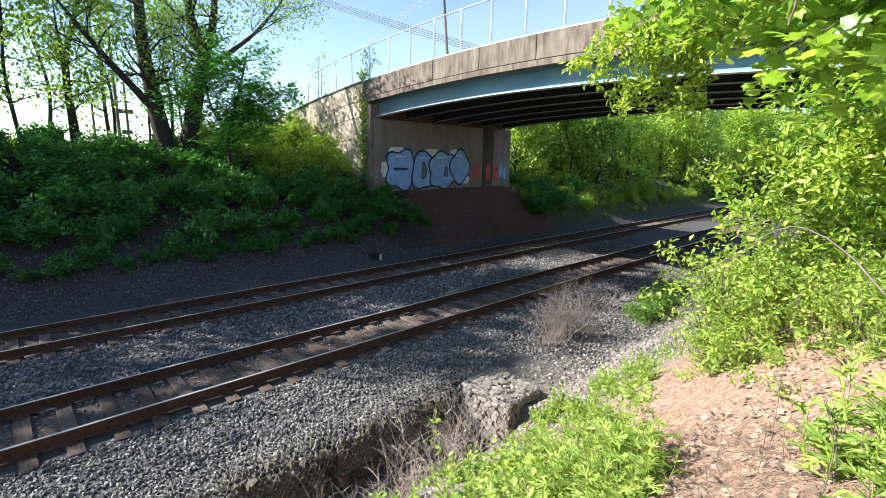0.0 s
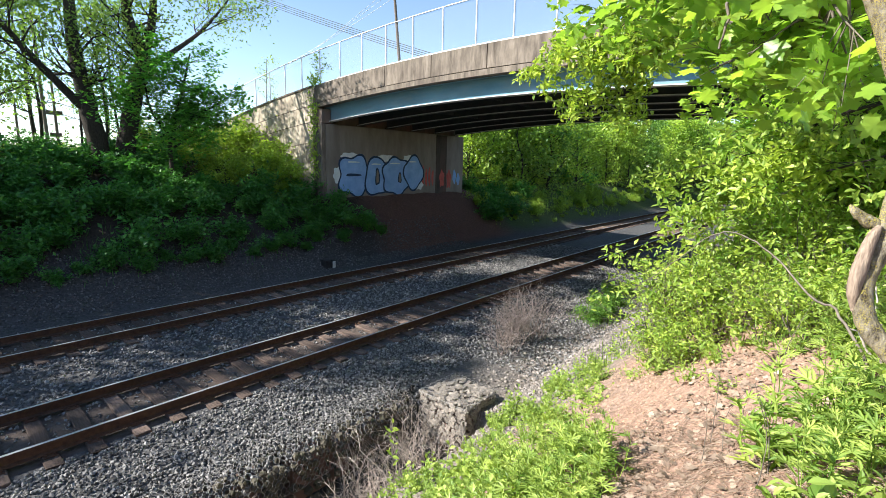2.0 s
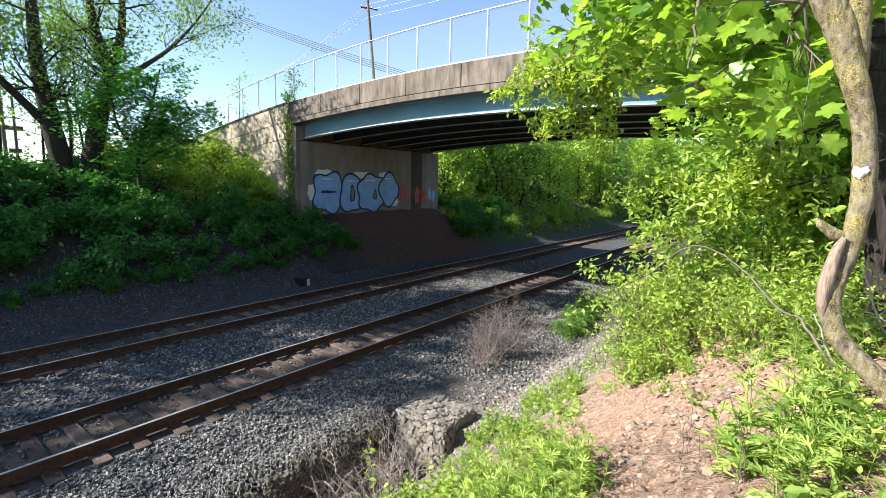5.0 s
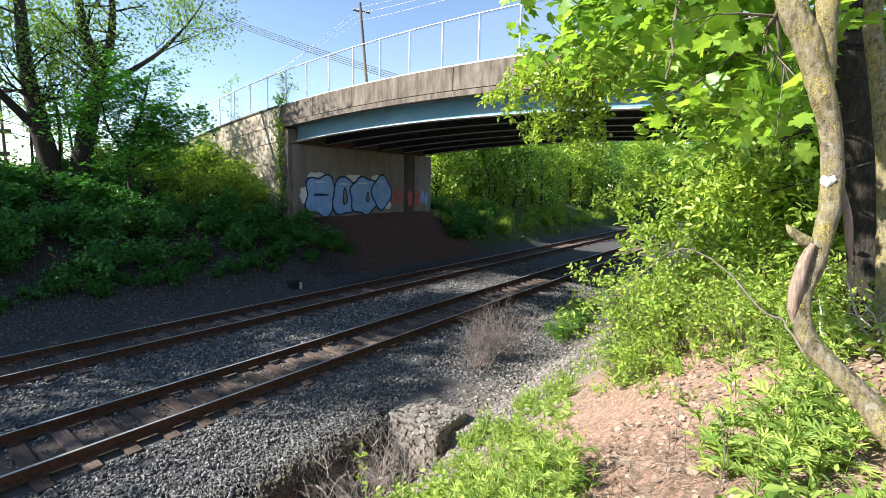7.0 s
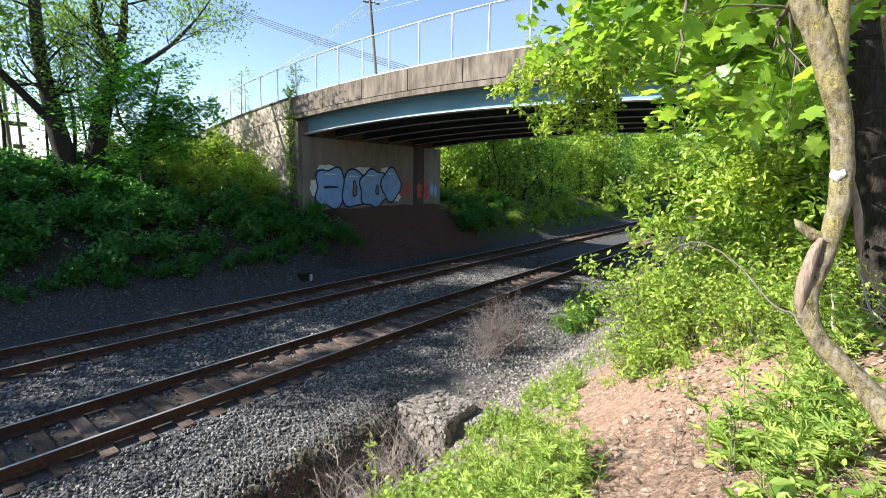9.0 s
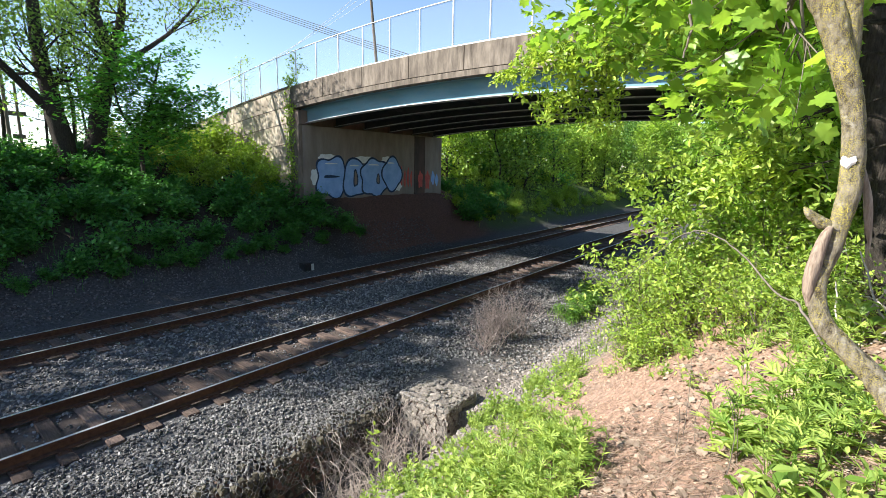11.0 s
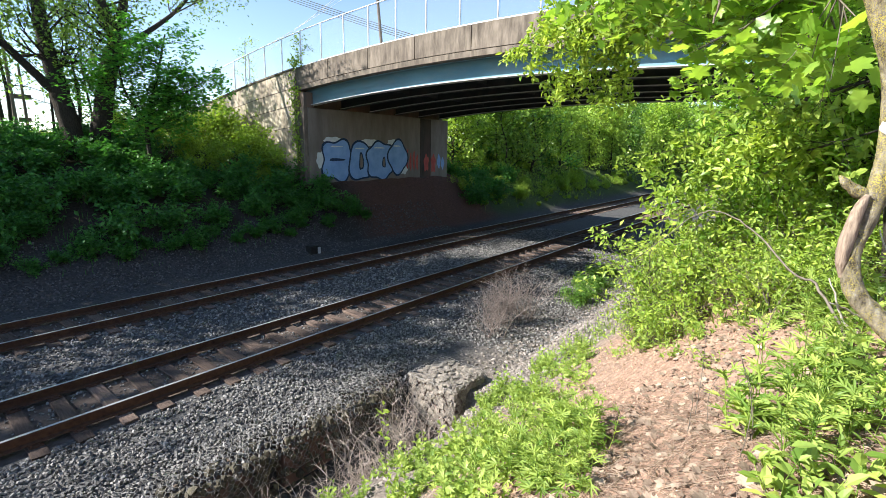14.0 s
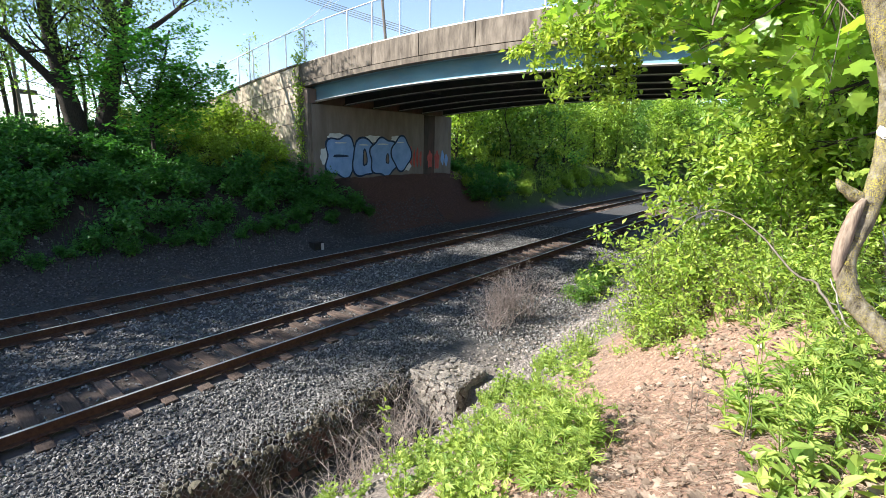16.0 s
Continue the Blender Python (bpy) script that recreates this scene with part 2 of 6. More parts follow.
def lichen_bark():
    """Grey-brown fissured bark with fine yellow lichen specks gathered in zones, and pale crusts."""
    m, nodes, links, p = material("lichened_bark")
    co = nodes.new("ShaderNodeTexCoord")
    mp = nodes.new("ShaderNodeMapping")
    mp.inputs["Scale"].default_value = (1, 1, 0.35)
    links.new(co.outputs["Object"], mp.inputs["Vector"])

    def tex(scale, src, detail=6.0):
        n = add_node(nodes, "ShaderNodeTexNoise", Scale=scale, Detail=detail, Roughness=0.65)
        links.new(src, n.inputs["Vector"])
        return n.outputs["Fac"]

    grain, wide = tex(60, mp.outputs[0]), tex(9, co.outputs["Object"], 3.0)
    specks, crust = tex(300, co.outputs["Object"], 3.0), tex(34, co.outputs["Object"])
    col = ramp(nodes, links, grain, [(0.34, (0.045, 0.036, 0.027)), (0.66, (0.26, 0.225, 0.17))])
    col = mixed(nodes, links, ramp(nodes, links, crust, [(0.56, (0, 0, 0)), (0.64, (0.45, 0.45, 0.45))]), col, (0.38, 0.36, 0.30))
    zone = ramp(nodes, links, wide, [(0.38, (0.12, 0.12, 0.12)), (0.6, (0.95, 0.95, 0.95))])
    dots = ramp(nodes, links, specks, [(0.50, (0, 0, 0)), (0.56, (1, 1, 1))])
    col = mixed(nodes, links, mixed(nodes, links, 1.0, zone, dots, "MULTIPLY"), col, (0.40, 0.335, 0.065))
    links.new(col, p.inputs["Base Color"])
    p.inputs["Roughness"].default_value, p.inputs["Specular IOR Level"].default_value = 0.95, 0.15
    b1 = add_node(nodes, "ShaderNodeBump", Strength=0.9, Distance=0.012)
    links.new(grain, b1.inputs["Height"])
    b2 = add_node(nodes, "ShaderNodeBump", Strength=0.7, Distance=0.004)
    links.new(specks, b2.inputs["Height"])
    links.new(b1.outputs[0], b2.inputs["Normal"])
    links.new(b2.outputs[0], p.inputs["Normal"])
    return m


M_LICHEN = lichen_bark()
M_HEART = surface("bare_wood", (0.13, 0.09, 0.065), (0.36, 0.28, 0.21), 40, 0.8, bump=0.5, bump_scale=30, stretch=(3, 3, 0.3))
M_PALEPAINT = surface("white_blaze_paint", (0.72, 0.70, 0.66), (0.88, 0.87, 0.84), 20, 0.7, bump=0.3)
M_TWIG = surface("grey_twig", (0.08, 0.065, 0.05), (0.20, 0.17, 0.14), 12, 0.9, bump=0.2)
M_DEAD = surface("dry_stem", (0.30, 0.245, 0.21), (0.58, 0.50, 0.45), 8, 0.9, bump=0.1, islands=0.25)
M_BUSH = surface("dry_bush_stem", (0.14, 0.112, 0.10), (0.36, 0.30, 0.275), 8, 0.9, bump=0.1, islands=0.3)
M_LITTER = surface("dry_leaf_litter", (0.15, 0.10, 0.07), (0.40, 0.31, 0.24), 6, 0.85, bump=0.2, islands=0.4)
M_BLACK = surface("black_plastic", (0.012, 0.012, 0.013), (0.03, 0.03, 0.03), 5, 0.6, bump=0.1)
M_SIGN = surface("signal_grey_metal", (0.45, 0.45, 0.44), (0.6, 0.6, 0.58), 4, 0.6, 0.1, bump=0.05)
M_PBLUE = surface("light_blue_spray_paint", (0.17, 0.32, 0.60), (0.28, 0.46, 0.74), 2.2, 0.7, bump=0.1)
M_PDARK = surface("dark_blue_spray_paint", (0.012, 0.03, 0.07), (0.02, 0.05, 0.11), 3, 0.7, bump=0.1)
M_PRED = surface("red_spray_paint", (0.36, 0.06, 0.05), (0.50, 0.12, 0.09), 4, 0.7, bump=0.1)
M_PWHITE = surface("pale_spray_paint", (0.52, 0.56, 0.56), (0.72, 0.76, 0.74), 4, 0.7, bump=0.1)
L_BANK = foliage("bank_shrub_leaf", (0.024, 0.10, 0.025), (0.085, 0.25, 0.05), (1.5, 1.7, 0.9), 0.32)
L_BANKLIGHT = foliage("young_shrub_leaf", (0.13, 0.24, 0.035), (0.31, 0.44, 0.075), (1.6, 1.6, 0.8), 0.4)
L_TREE = foliage("spring_tree_leaf", (0.085, 0.17, 0.035), (0.20, 0.31, 0.07), (1.5, 1.6, 0.9), 0.48)
L_MAPLEDARK = foliage("green_tree_leaf", (0.05, 0.165, 0.034), (0.13, 0.33, 0.06), (1.5, 1.8, 0.8), 0.45)
L_NEAR = foliage("bright_young_leaf", (0.08, 0.18, 0.022), (0.35, 0.46, 0.09), (1.6, 1.6, 0.8), 0.38, 0.4)
L_MAPLE = foliage("maple_leaf", (0.075, 0.18, 0.02), (0.27, 0.43, 0.075), (1.7, 1.7, 0.8), 0.5, 0.35)
L_WOOD = foliage("woodland_leaf", (0.04, 0.12, 0.022), (0.13, 0.25, 0.045), (1.6, 1.6, 0.8), 0.4)
L_WEED = foliage("weed_leaf", (0.11, 0.21, 0.035), (0.34, 0.44, 0.105), (1.5, 1.5, 0.7), 0.35, 0.5)
L_GRASS = foliage("grass_blade", (0.06, 0.13, 0.02), (0.16, 0.25, 0.05), (1.5, 1.5, 0.7), 0.35, 0.5)


def mesh_panel_material():
    """Chain-link seen from afar: mostly open, a grey veil of wire."""
    m, nodes, links, p = material("chain_link")
    p.inputs["Base Color"].default_value = (0.5, 0.52, 0.55, 1)
    p.inputs["Roughness"].default_value = 0.5
    t = nodes.new("ShaderNodeBsdfTransparent")
    mx = nodes.new("ShaderNodeMixShader")
    mx.inputs[0].default_value = 0.055
    links.new(t.outputs[0], mx.inputs[1])
    links.new(p.outputs[0], mx.inputs[2])
    links.new(mx.outputs[0], nodes["Material Output"].inputs["Surface"])
    return m


M_LINK = mesh_panel_material()

# ---------------------------------------------------------------- mesh helpers


def from_bm(name, bm, mat, parent=None, label="", smooth=False):
    me = bpy.data.meshes.new(name)
    bm.to_mesh(me)
    bm.free()
    me.materials.append(mat)
    if smooth:
        me.polygons.foreach_set("use_smooth", [True] * len(me.polygons))
    ob = new(name, me)
    if parent:
        ob.parent = parent
    if label:
        ob["label"] = label
    return ob


def raw_mesh(name, verts, faces, mat, smooth=False):
    """verts (n, 3), faces (k, 3 or 4)."""
    verts, faces = np.asarray(verts, np.float32), np.asarray(faces, np.int32)
    me = bpy.data.meshes.new(name)
    me.vertices.add(len(verts))
    me.vertices.foreach_set("co", verts.ravel())
    k = faces.shape[1]
    me.loops.add(faces.size)
    me.loops.foreach_set("vertex_index", faces.ravel())
    me.polygons.add(len(faces))
    me.polygons.foreach_set("loop_start", np.arange(0, faces.size, k, dtype=np.int32))
    me.polygons.foreach_set("loop_total", np.full(len(faces), k, np.int32))
    me.polygons.foreach_set("use_smooth", np.full(len(faces), smooth))
    me.update(calc_edges=True)
    me.materials.append(mat)
    return me


def part(name, bm, mat, parent, label="", smooth=False):
    return from_bm(name, bm, mat, parent, label, smooth)


def part_raw(name, me, parent, label=""):
    ob = new(name, me)
    ob.parent = parent
    if label:
        ob["label"] = label
    return ob


def box(bm, x0, x1, y0, y1, z0, z1, bevel=0.0):
    r = bmesh.ops.create_cube(bm, size=1.0, matrix=Matrix.Translation(((x0 + x1) / 2, (y0 + y1) / 2, (z0 + z1) / 2)) @ Matrix.Diagonal((x1 - x0, y1 - y0, z1 - z0, 1)))
    if bevel:
        edges = list({e for v in r["verts"] for e in v.link_edges})
        bmesh.ops.bevel(bm, geom=edges, offset=bevel, segments=2, affect="EDGES", profile=0.6)


def box_bm(*a, **k):
    bm = bmesh.new()
    box(bm, *a, **k)
    return bm


def tubes(lines, sides=6):
    """Joined tapered tubes as raw verts and quads. lines: (points, radii)."""
    vs, fs, base = [], [], 0
    ang = np.linspace(0, 2 * math.pi, sides, endpoint=False)
    for pts, rad in lines:
        P = np.asarray(pts, float)
        T = np.gradient(P, axis=0)
        T /= np.linalg.norm(T, axis=1, keepdims=True) + 1e-9
        ref = np.array([0.31, 0.95, 0.05]) if abs(T[:, 2]).mean() > 0.5 else np.array([0.05, 0.1, 1.0])
        U = np.cross(T, ref)
        U /= np.linalg.norm(U, axis=1, keepdims=True) + 1e-9
        W = np.cross(T, U)
        R = np.asarray(rad, float)[:, None, None]
        ring = P[:, None, :] + R * (np.cos(ang)[None, :, None] * U[:, None, :] + np.sin(ang)[None, :, None] * W[:, None, :])
        n = len(P)
        vs.append(ring.reshape(-1, 3))
        i, j = np.meshgrid(np.arange(n - 1), np.arange(sides), indexing="ij")
        a = base + i * sides + j
        b = base + i * sides + (j + 1) % sides
        fs.append(np.stack([a, b, b + sides, a + sides], -1).reshape(-1, 4))
        base += n * sides
    return np.concatenate(vs), np.concatenate(fs)


def tube_mesh(name, lines, mat, sides=6):
    v, f = tubes(lines, sides)
    return raw_mesh(name, v, f, mat, True)


def smooth_line(pts, n=5):
    """Catmull-Rom through the points."""
    P = np.asarray(pts, float)
    Q = np.vstack([2 * P[0] - P[1], P, 2 * P[-1] - P[-2]])
    out = []
    for i in range(1, len(Q) - 2):
        for t in np.linspace(0, 1, n, endpoint=False):
            a, b, c, d = Q[i - 1], Q[i], Q[i + 1], Q[i + 2]
            out.append(0.5 * (2 * b + (c - a) * t + (2 * a - 5 * b + 4 * c - d) * t * t + (3 * b - a - 3 * c + d) * t ** 3))
    out.append(P[-1])
    return np.array(out)


OVAL = (np.array([(0, 0, 0), (-0.24, 0.35, 0.07), (0.24, 0.35, 0.07), (0, 0.45, 0), (-0.17, 0.72, 0.04), (0.17, 0.72, 0.04), (0, 1.0, -0.08)]),
        np.array([(0, 2, 3), (0, 3, 1), (3, 2, 5), (3, 4, 1), (3, 5, 6), (3, 6, 4)]))
LANCE = (np.array([(0, 0, 0), (-0.22, 0.42, 0.07), (0.22, 0.42, 0.07), (0, 0.5, 0), (0, 1.0, -0.08)]), np.array([(0, 2, 3), (0, 3, 1), (3, 2, 4), (3, 4, 1)]))
DIAMOND = (np.array([(0, 0, 0), (-0.3, 0.5, 0.08), (0.3, 0.5, 0.08), (0, 1.0, -0.05)]), np.array([(0, 2, 3), (0, 3, 1)]))
BLADE = (np.array([(-0.035, 0, 0), (0.035, 0, 0), (0.028, 0.5, 0.10), (-0.028, 0.5, 0.10), (0, 1.0, 0.35)]), np.array([(0, 1, 2), (0, 2, 3), (3, 2, 4)]))


def lobed(points):
    """A lobed leaf from (angle, radius) on one side, mirrored, as a fan about a low centre."""
    side = [(r * math.sin(radians(a)), 0.42 + r * math.cos(radians(a)), 0.10 * abs(math.sin(radians(a))) - 0.12 * r) for a, r in points]
    loop = side + [(-x, y, z) for x, y, z in side[::-1] if abs(x) > 1e-6]
    v = np.array([(0, 0.42, 0.0)] + loop)
    n = len(loop)
    return v, np.array([(0, 1 + i, 1 + (i + 1) % n) for i in range(n)])


MAPLE = lobed([(0, 0.62), (8, 0.50), (16, 0.47), (25, 0.37), (34, 0.44), (42, 0.50), (52, 0.60), (60, 0.48), (68, 0.46), (78, 0.37), (90, 0.42), (104, 0.50), (118, 0.40), (140, 0.34), (162, 0.38), (178, 0.22)])
FEATHER = lobed([(0, 0.62), (18, 0.28), (30, 0.52), (54, 0.24), (68, 0.44), (105, 0.25), (172, 0.42)])
MUGWORT = lobed([(0, 0.62), (7, 0.44), (15, 0.15), (26, 0.44), (31, 0.55), (38, 0.40), (48, 0.13), (60, 0.38), (66, 0.46), (76, 0.30), (98, 0.11), (140, 0.08), (172, 0.42)])


def scatter(template, pos, size, rng, tilt=0.6, heading=None, up=None):
    """Copies of a leaf template at pos with sizes; tilt in radians from level."""
    tv, tf = template
    n = len(pos)
    yaw = rng.uniform(0, 2 * math.pi, n) if heading is None else heading
    a, b = rng.normal(0 if up is None else up, tilt, n), rng.normal(0, tilt, n)
    cy, sy, ca, sa, cb, sb = np.cos(yaw), np.sin(yaw), np.cos(a), np.sin(a), np.cos(b), np.sin(b)
    Rz = np.zeros((n, 3, 3)); Rz[:, 0, 0] = cy; Rz[:, 0, 1] = -sy; Rz[:, 1, 0] = sy; Rz[:, 1, 1] = cy; Rz[:, 2, 2] = 1
    Rx = np.zeros((n, 3, 3)); Rx[:, 0, 0] = 1; Rx[:, 1, 1] = ca; Rx[:, 1, 2] = -sa; Rx[:, 2, 1] = sa; Rx[:, 2, 2] = ca
    Ry = np.zeros((n, 3, 3)); Ry[:, 0, 0] = cb; Ry[:, 0, 2] = sb; Ry[:, 1, 1] = 1; Ry[:, 2, 0] = -sb; Ry[:, 2, 2] = cb
    R = Rz @ Rx @ Ry
    v = np.einsum("nij,kj->nki", R, tv) * np.asarray(size)[:, None, None] + np.asarray(pos)[:, None, :]
    f = tf[None] + (np.arange(n) * len(tv))[:, None, None]
    return v.reshape(-1, 3), f.reshape(-1, tf.shape[1])


def leaf_mesh(name, template, pos, size, mat, rng, **k):
    v, f = scatter(template, pos, size, rng, **k)
    return raw_mesh(name, v, f, mat, len(template[0]) > 8)


def pebble(rng, blocky=False):
    bm = bmesh.new()
    if blocky:
        bmesh.ops.create_cube(bm, size=0.66)
        bmesh.ops.triangulate(bm, faces=bm.faces)
    else:
        bmesh.ops.create_icosphere(bm, subdivisions=1, radius=0.5)
    v = np.array([x.co[:] for x in bm.verts])
    f = np.array([[y.index for y in x.verts] for x in bm.faces])
    bm.free()
    v *= rng.uniform(0.62, 1.3, (len(v), 1))
    return v * np.array([1.0, 0.8, 0.62]), f


def stones(name, pos, size, mat, rng, kinds=4, blocky=False):
    vs, fs, base = [], [], 0
    which = rng.integers(0, kinds, len(pos))
    for k in range(kinds):
        m = which == k
        v, f = scatter(pebble(rng, blocky), pos[m], size[m], rng, tilt=0.7)
        vs.append(v); fs.append(f + base); base += len(v)
    return raw_mesh(name, np.concatenate(vs), np.concatenate(fs), mat)


def root(name, x=0, y=0, z=0, label="", category="", group="", kind=""):
    e = new(name)
    e.location = (x, y, z)
    e.empty_display_size = 0.2
    return tagged(e, label, category, group, kind)


# ---------------------------------------------------------------- ground
RAILS = ((-8.87, -10.375), (-13.563, -15.07))
PROFILE = [(-700, 4.8), (-60, 4.7), (-32, 4.55), (-27, 4.3), (-24, 3.6), (-20, 1.9), (-18, 0.62), (-17.2, 0.12), (-16.4, -0.2), (-15.9, -0.27),
           (-6.26, -0.36), (-6.14, -0.40), (-5.4, -0.42), (-4.9, -0.45), (-3.3, 0.42), (-0.8, 2.16), (0.0, 2.74), (1.0, 3.3), (4.0, 4.2), (9.0, 4.5), (60, 4.7), (700, 4.8)]
PX, PZ = [p[0] for p in PROFILE], [p[1] for p in PROFILE]


def step(a, b, v):
    t = np.clip((v - a) / (b - a), 0, 1)
    return t * t * (3 - 2 * t)


def bumps(x, y, s):
    return np.sin(x * 1.7 * s + 1.3 * np.sin(y * 1.1 * s)) * np.cos(y * 1.5 * s + 0.9 * np.sin(x * 0.8 * s + 2))


def height(x, y):
    """The ground's height."""
    x, y = np.asarray(x, float), np.asarray(y, float)
    z = np.interp(x, PX, PZ)
    # steeper earth slope below the abutment
    w = step(12.6, 14.6, y) * (1 - step(25.4, 28, y))
    z = z * (1 - w) + w * np.where(x < -16.2, np.interp(x, [-60, -34, -26, -20, -17.7, -16.4], [4.7, 4.6, 4.0, 2.7, -0.1, -0.22]), z)
    # ditch behind the stone baskets
    d = step(-6.75, -6.62, x) * (1 - step(-5.0, -4.1, x)) * (1 - step(6.78, 6.98, y))
    z = z - 1.0 * d - 0.45 * step(-6.05, -5.95, x) * (1 - step(-5.15, -5.05, x)) * step(6.7, 6.8, y) * (1 - step(7.5, 7.65, y))
    bank = step(-6.0, -4.0, x) + step(-17.0, -19.0, x)
    z = z + bank * (0.07 * bumps(x, y, 1.0) + 0.035 * bumps(x + 5, y, 3.1) + 0.02 * bumps(x, y + 3, 7.3))
    far = np.hypot(x, y)
    z = z + step(60, 500, far) * 2.0 * bumps(x, y, 0.006)
    return z


def spaced(lo, hi, s, reach):
    mid = list(np.arange(lo, hi + 1e-6, s))
    out, k = [], s
    v = hi
    while v < reach:
        k *= 1.35; v += k; out.append(v)
    inn, k, v = [], s, lo
    while v > -reach:
        k *= 1.35; v -= k; inn.append(v)
    return np.array(inn[::-1] + mid + out)


def build_ground():
    xs = np.unique(np.concatenate([spaced(-34, 8, 0.3, 700), np.arange(-6.0, 2.0, 0.1), [-6.76, -6.7, -6.62]]).round(3))
    ys = np.unique(np.concatenate([spaced(-8, 48, 0.3, 900), np.arange(1.5, 12, 0.1)]).round(3))
    X, Y = np.meshgrid(xs, ys)
    V = np.stack([X, Y, height(X, Y)], -1).reshape(-1, 3)
    n, k = len(ys), len(xs)
    i, j = np.meshgrid(np.arange(n - 1), np.arange(k - 1), indexing="ij")
    a = i * k + j
    F = np.stack([a, a + 1, a + k + 1, a + k], -1).reshape(-1, 4)
    tagged(new("ground", raw_mesh("ground", V, F, M_GROUND, True)), "railway cutting of red earth, grey stone and litter", "ground", kind="structure")


build_ground()

# ---------------------------------------------------------------- railway
def rail_section():
    """Flat-bottom rail, head at z = 0, height 0.18."""
    half = [(0.0, 0.0), (0.030, 0.0), (0.036, -0.008), (0.036, -0.034), (0.010, -0.046), (0.008, -0.148), (0.070, -0.166), (0.072, -0.18), (0.0, -0.18)]
    return half + [(-x, z) for x, z in half[::-1] if x > 0]


def build_rail(parent, x):
    bm = bmesh.new()
    sec = rail_section()
    rings = [[bm.verts.new((x + sx, y, sz)) for sx, sz in sec] for y in (-60.0, 0.0, 30.0, 260.0)]
    n = len(sec)
    for a, b in zip(rings, rings[1:]):
        for i in range(n):
            bm.faces.new((a[i], b[i], b[(i + 1) % n], a[(i + 1) % n]))
    bm.faces.new(rings[0]); bm.faces.new(rings[-1][::-1])
    bmesh.ops.recalc_face_normals(bm, faces=bm.faces)
    rail = part("rail", bm, M_RUST, parent, "rust-brown steel rail")
    # bright running band on the head
    b = bmesh.new()
    box(b, x - 0.026, x + 0.026, -60, 260, -0.004, 0.003)
    part("running_band", b, M_POLISH, rail, "polished running surface")


def tie_meshes():
    out = []
    rng = np.random.default_rng(5)
    for k in range(4):
        bm = box_bm(-1.22, 1.22, -0.115, 0.115, -0.17, 0.0, bevel=0.012)
        for v in bm.verts:
            v.co.z += rng.normal(0, 0.004)
            v.co.x += rng.normal(0, 0.01)
        me = bpy.data.meshes.new("sleeper")
        bm.to_mesh(me); bm.free()
        me.materials.append(M_TIE)
        out.append(me)
    bm = bmesh.new()
    box(bm, -0.17, 0.17, -0.09, 0.09, 0.0, 0.014, bevel=0.003)
    for dx in (-0.115, 0.115):
        for dy in (-0.055, 0.055):
            box(bm, dx - 0.018, dx + 0.018, dy - 0.012, dy + 0.012, 0.010, 0.04)
    pl = bpy.data.meshes.new("tie_plate")
    bm.to_mesh(pl); bm.free()
    pl.materials.append(M_RUST)
    return out, pl


TIES, PLATES = tie_meshes()


def build_track(name, pair, label, seed):
    rng = np.random.default_rng(seed)
    t = root(name, label=label, category="railway track", group="railway tracks")
    for x in pair:
        build_rail(t, x)
    mid = (pair[0] + pair[1]) / 2
    for i in range(120):
        y = -6.06 + 0.592 * i
        s = new("sleeper", TIES[int(rng.integers(0, 4))])
        s.parent = t
        s.matrix_basis = pose(mid + rng.normal(0, 0.025), y + rng.normal(0, 0.015), -0.196 + rng.normal(0, 0.004), 0, 0, rng.normal(0, 0.6))
        if -2 < y < 40:
            for sx in (-0.7525, 0.7525):
                p = new("tie_plate", PLATES)
                p.parent = s
                p.location.x = sx
    # sleepers in the distance, past the countable stretch
    bm = bmesh.new()
    for i in range(120, 320):
        box(bm, mid - 1.22, mid + 1.22, -6.06 + 0.592 * i - 0.11, -6.06 + 0.592 * i + 0.11, -0.36, -0.2)
    part("far_sleeper_run", bm, M_TIE, t)["kind"] = "stuff"


build_track("railway_track", RAILS[0], "rusty steel rails on worn brown wooden sleepers in grey ballast", 3)
build_track("railway_track", RAILS[1], "rusty rails on shaded wooden sleepers beside the far bank", 4)


M_BEDDIRT = surface("oily_brown_bed", (0.045, 0.034, 0.028), (0.13, 0.098, 0.08), 6, 0.95, bump=0.8, bump_scale=30, stain=(0.10, 0.09, 0.085), stain_scale=1.5, bump_dist=0.03)


BED = [(-16.4, -0.32), (-15.75, -0.245), (-15.3, -0.25), (-13.35, -0.25), (-12.95, -0.235), (-12.5, -0.25), (-11.4, -0.25), (-11.0, -0.235), (-10.6, -0.25), (-8.65, -0.25), (-8.35, -0.235), (-7.3, -0.31), (-6.5, -0.36), (-6.2, -0.38)]
BED_X, BED_Z = [p[0] for p in BED], [p[1] for p in BED]


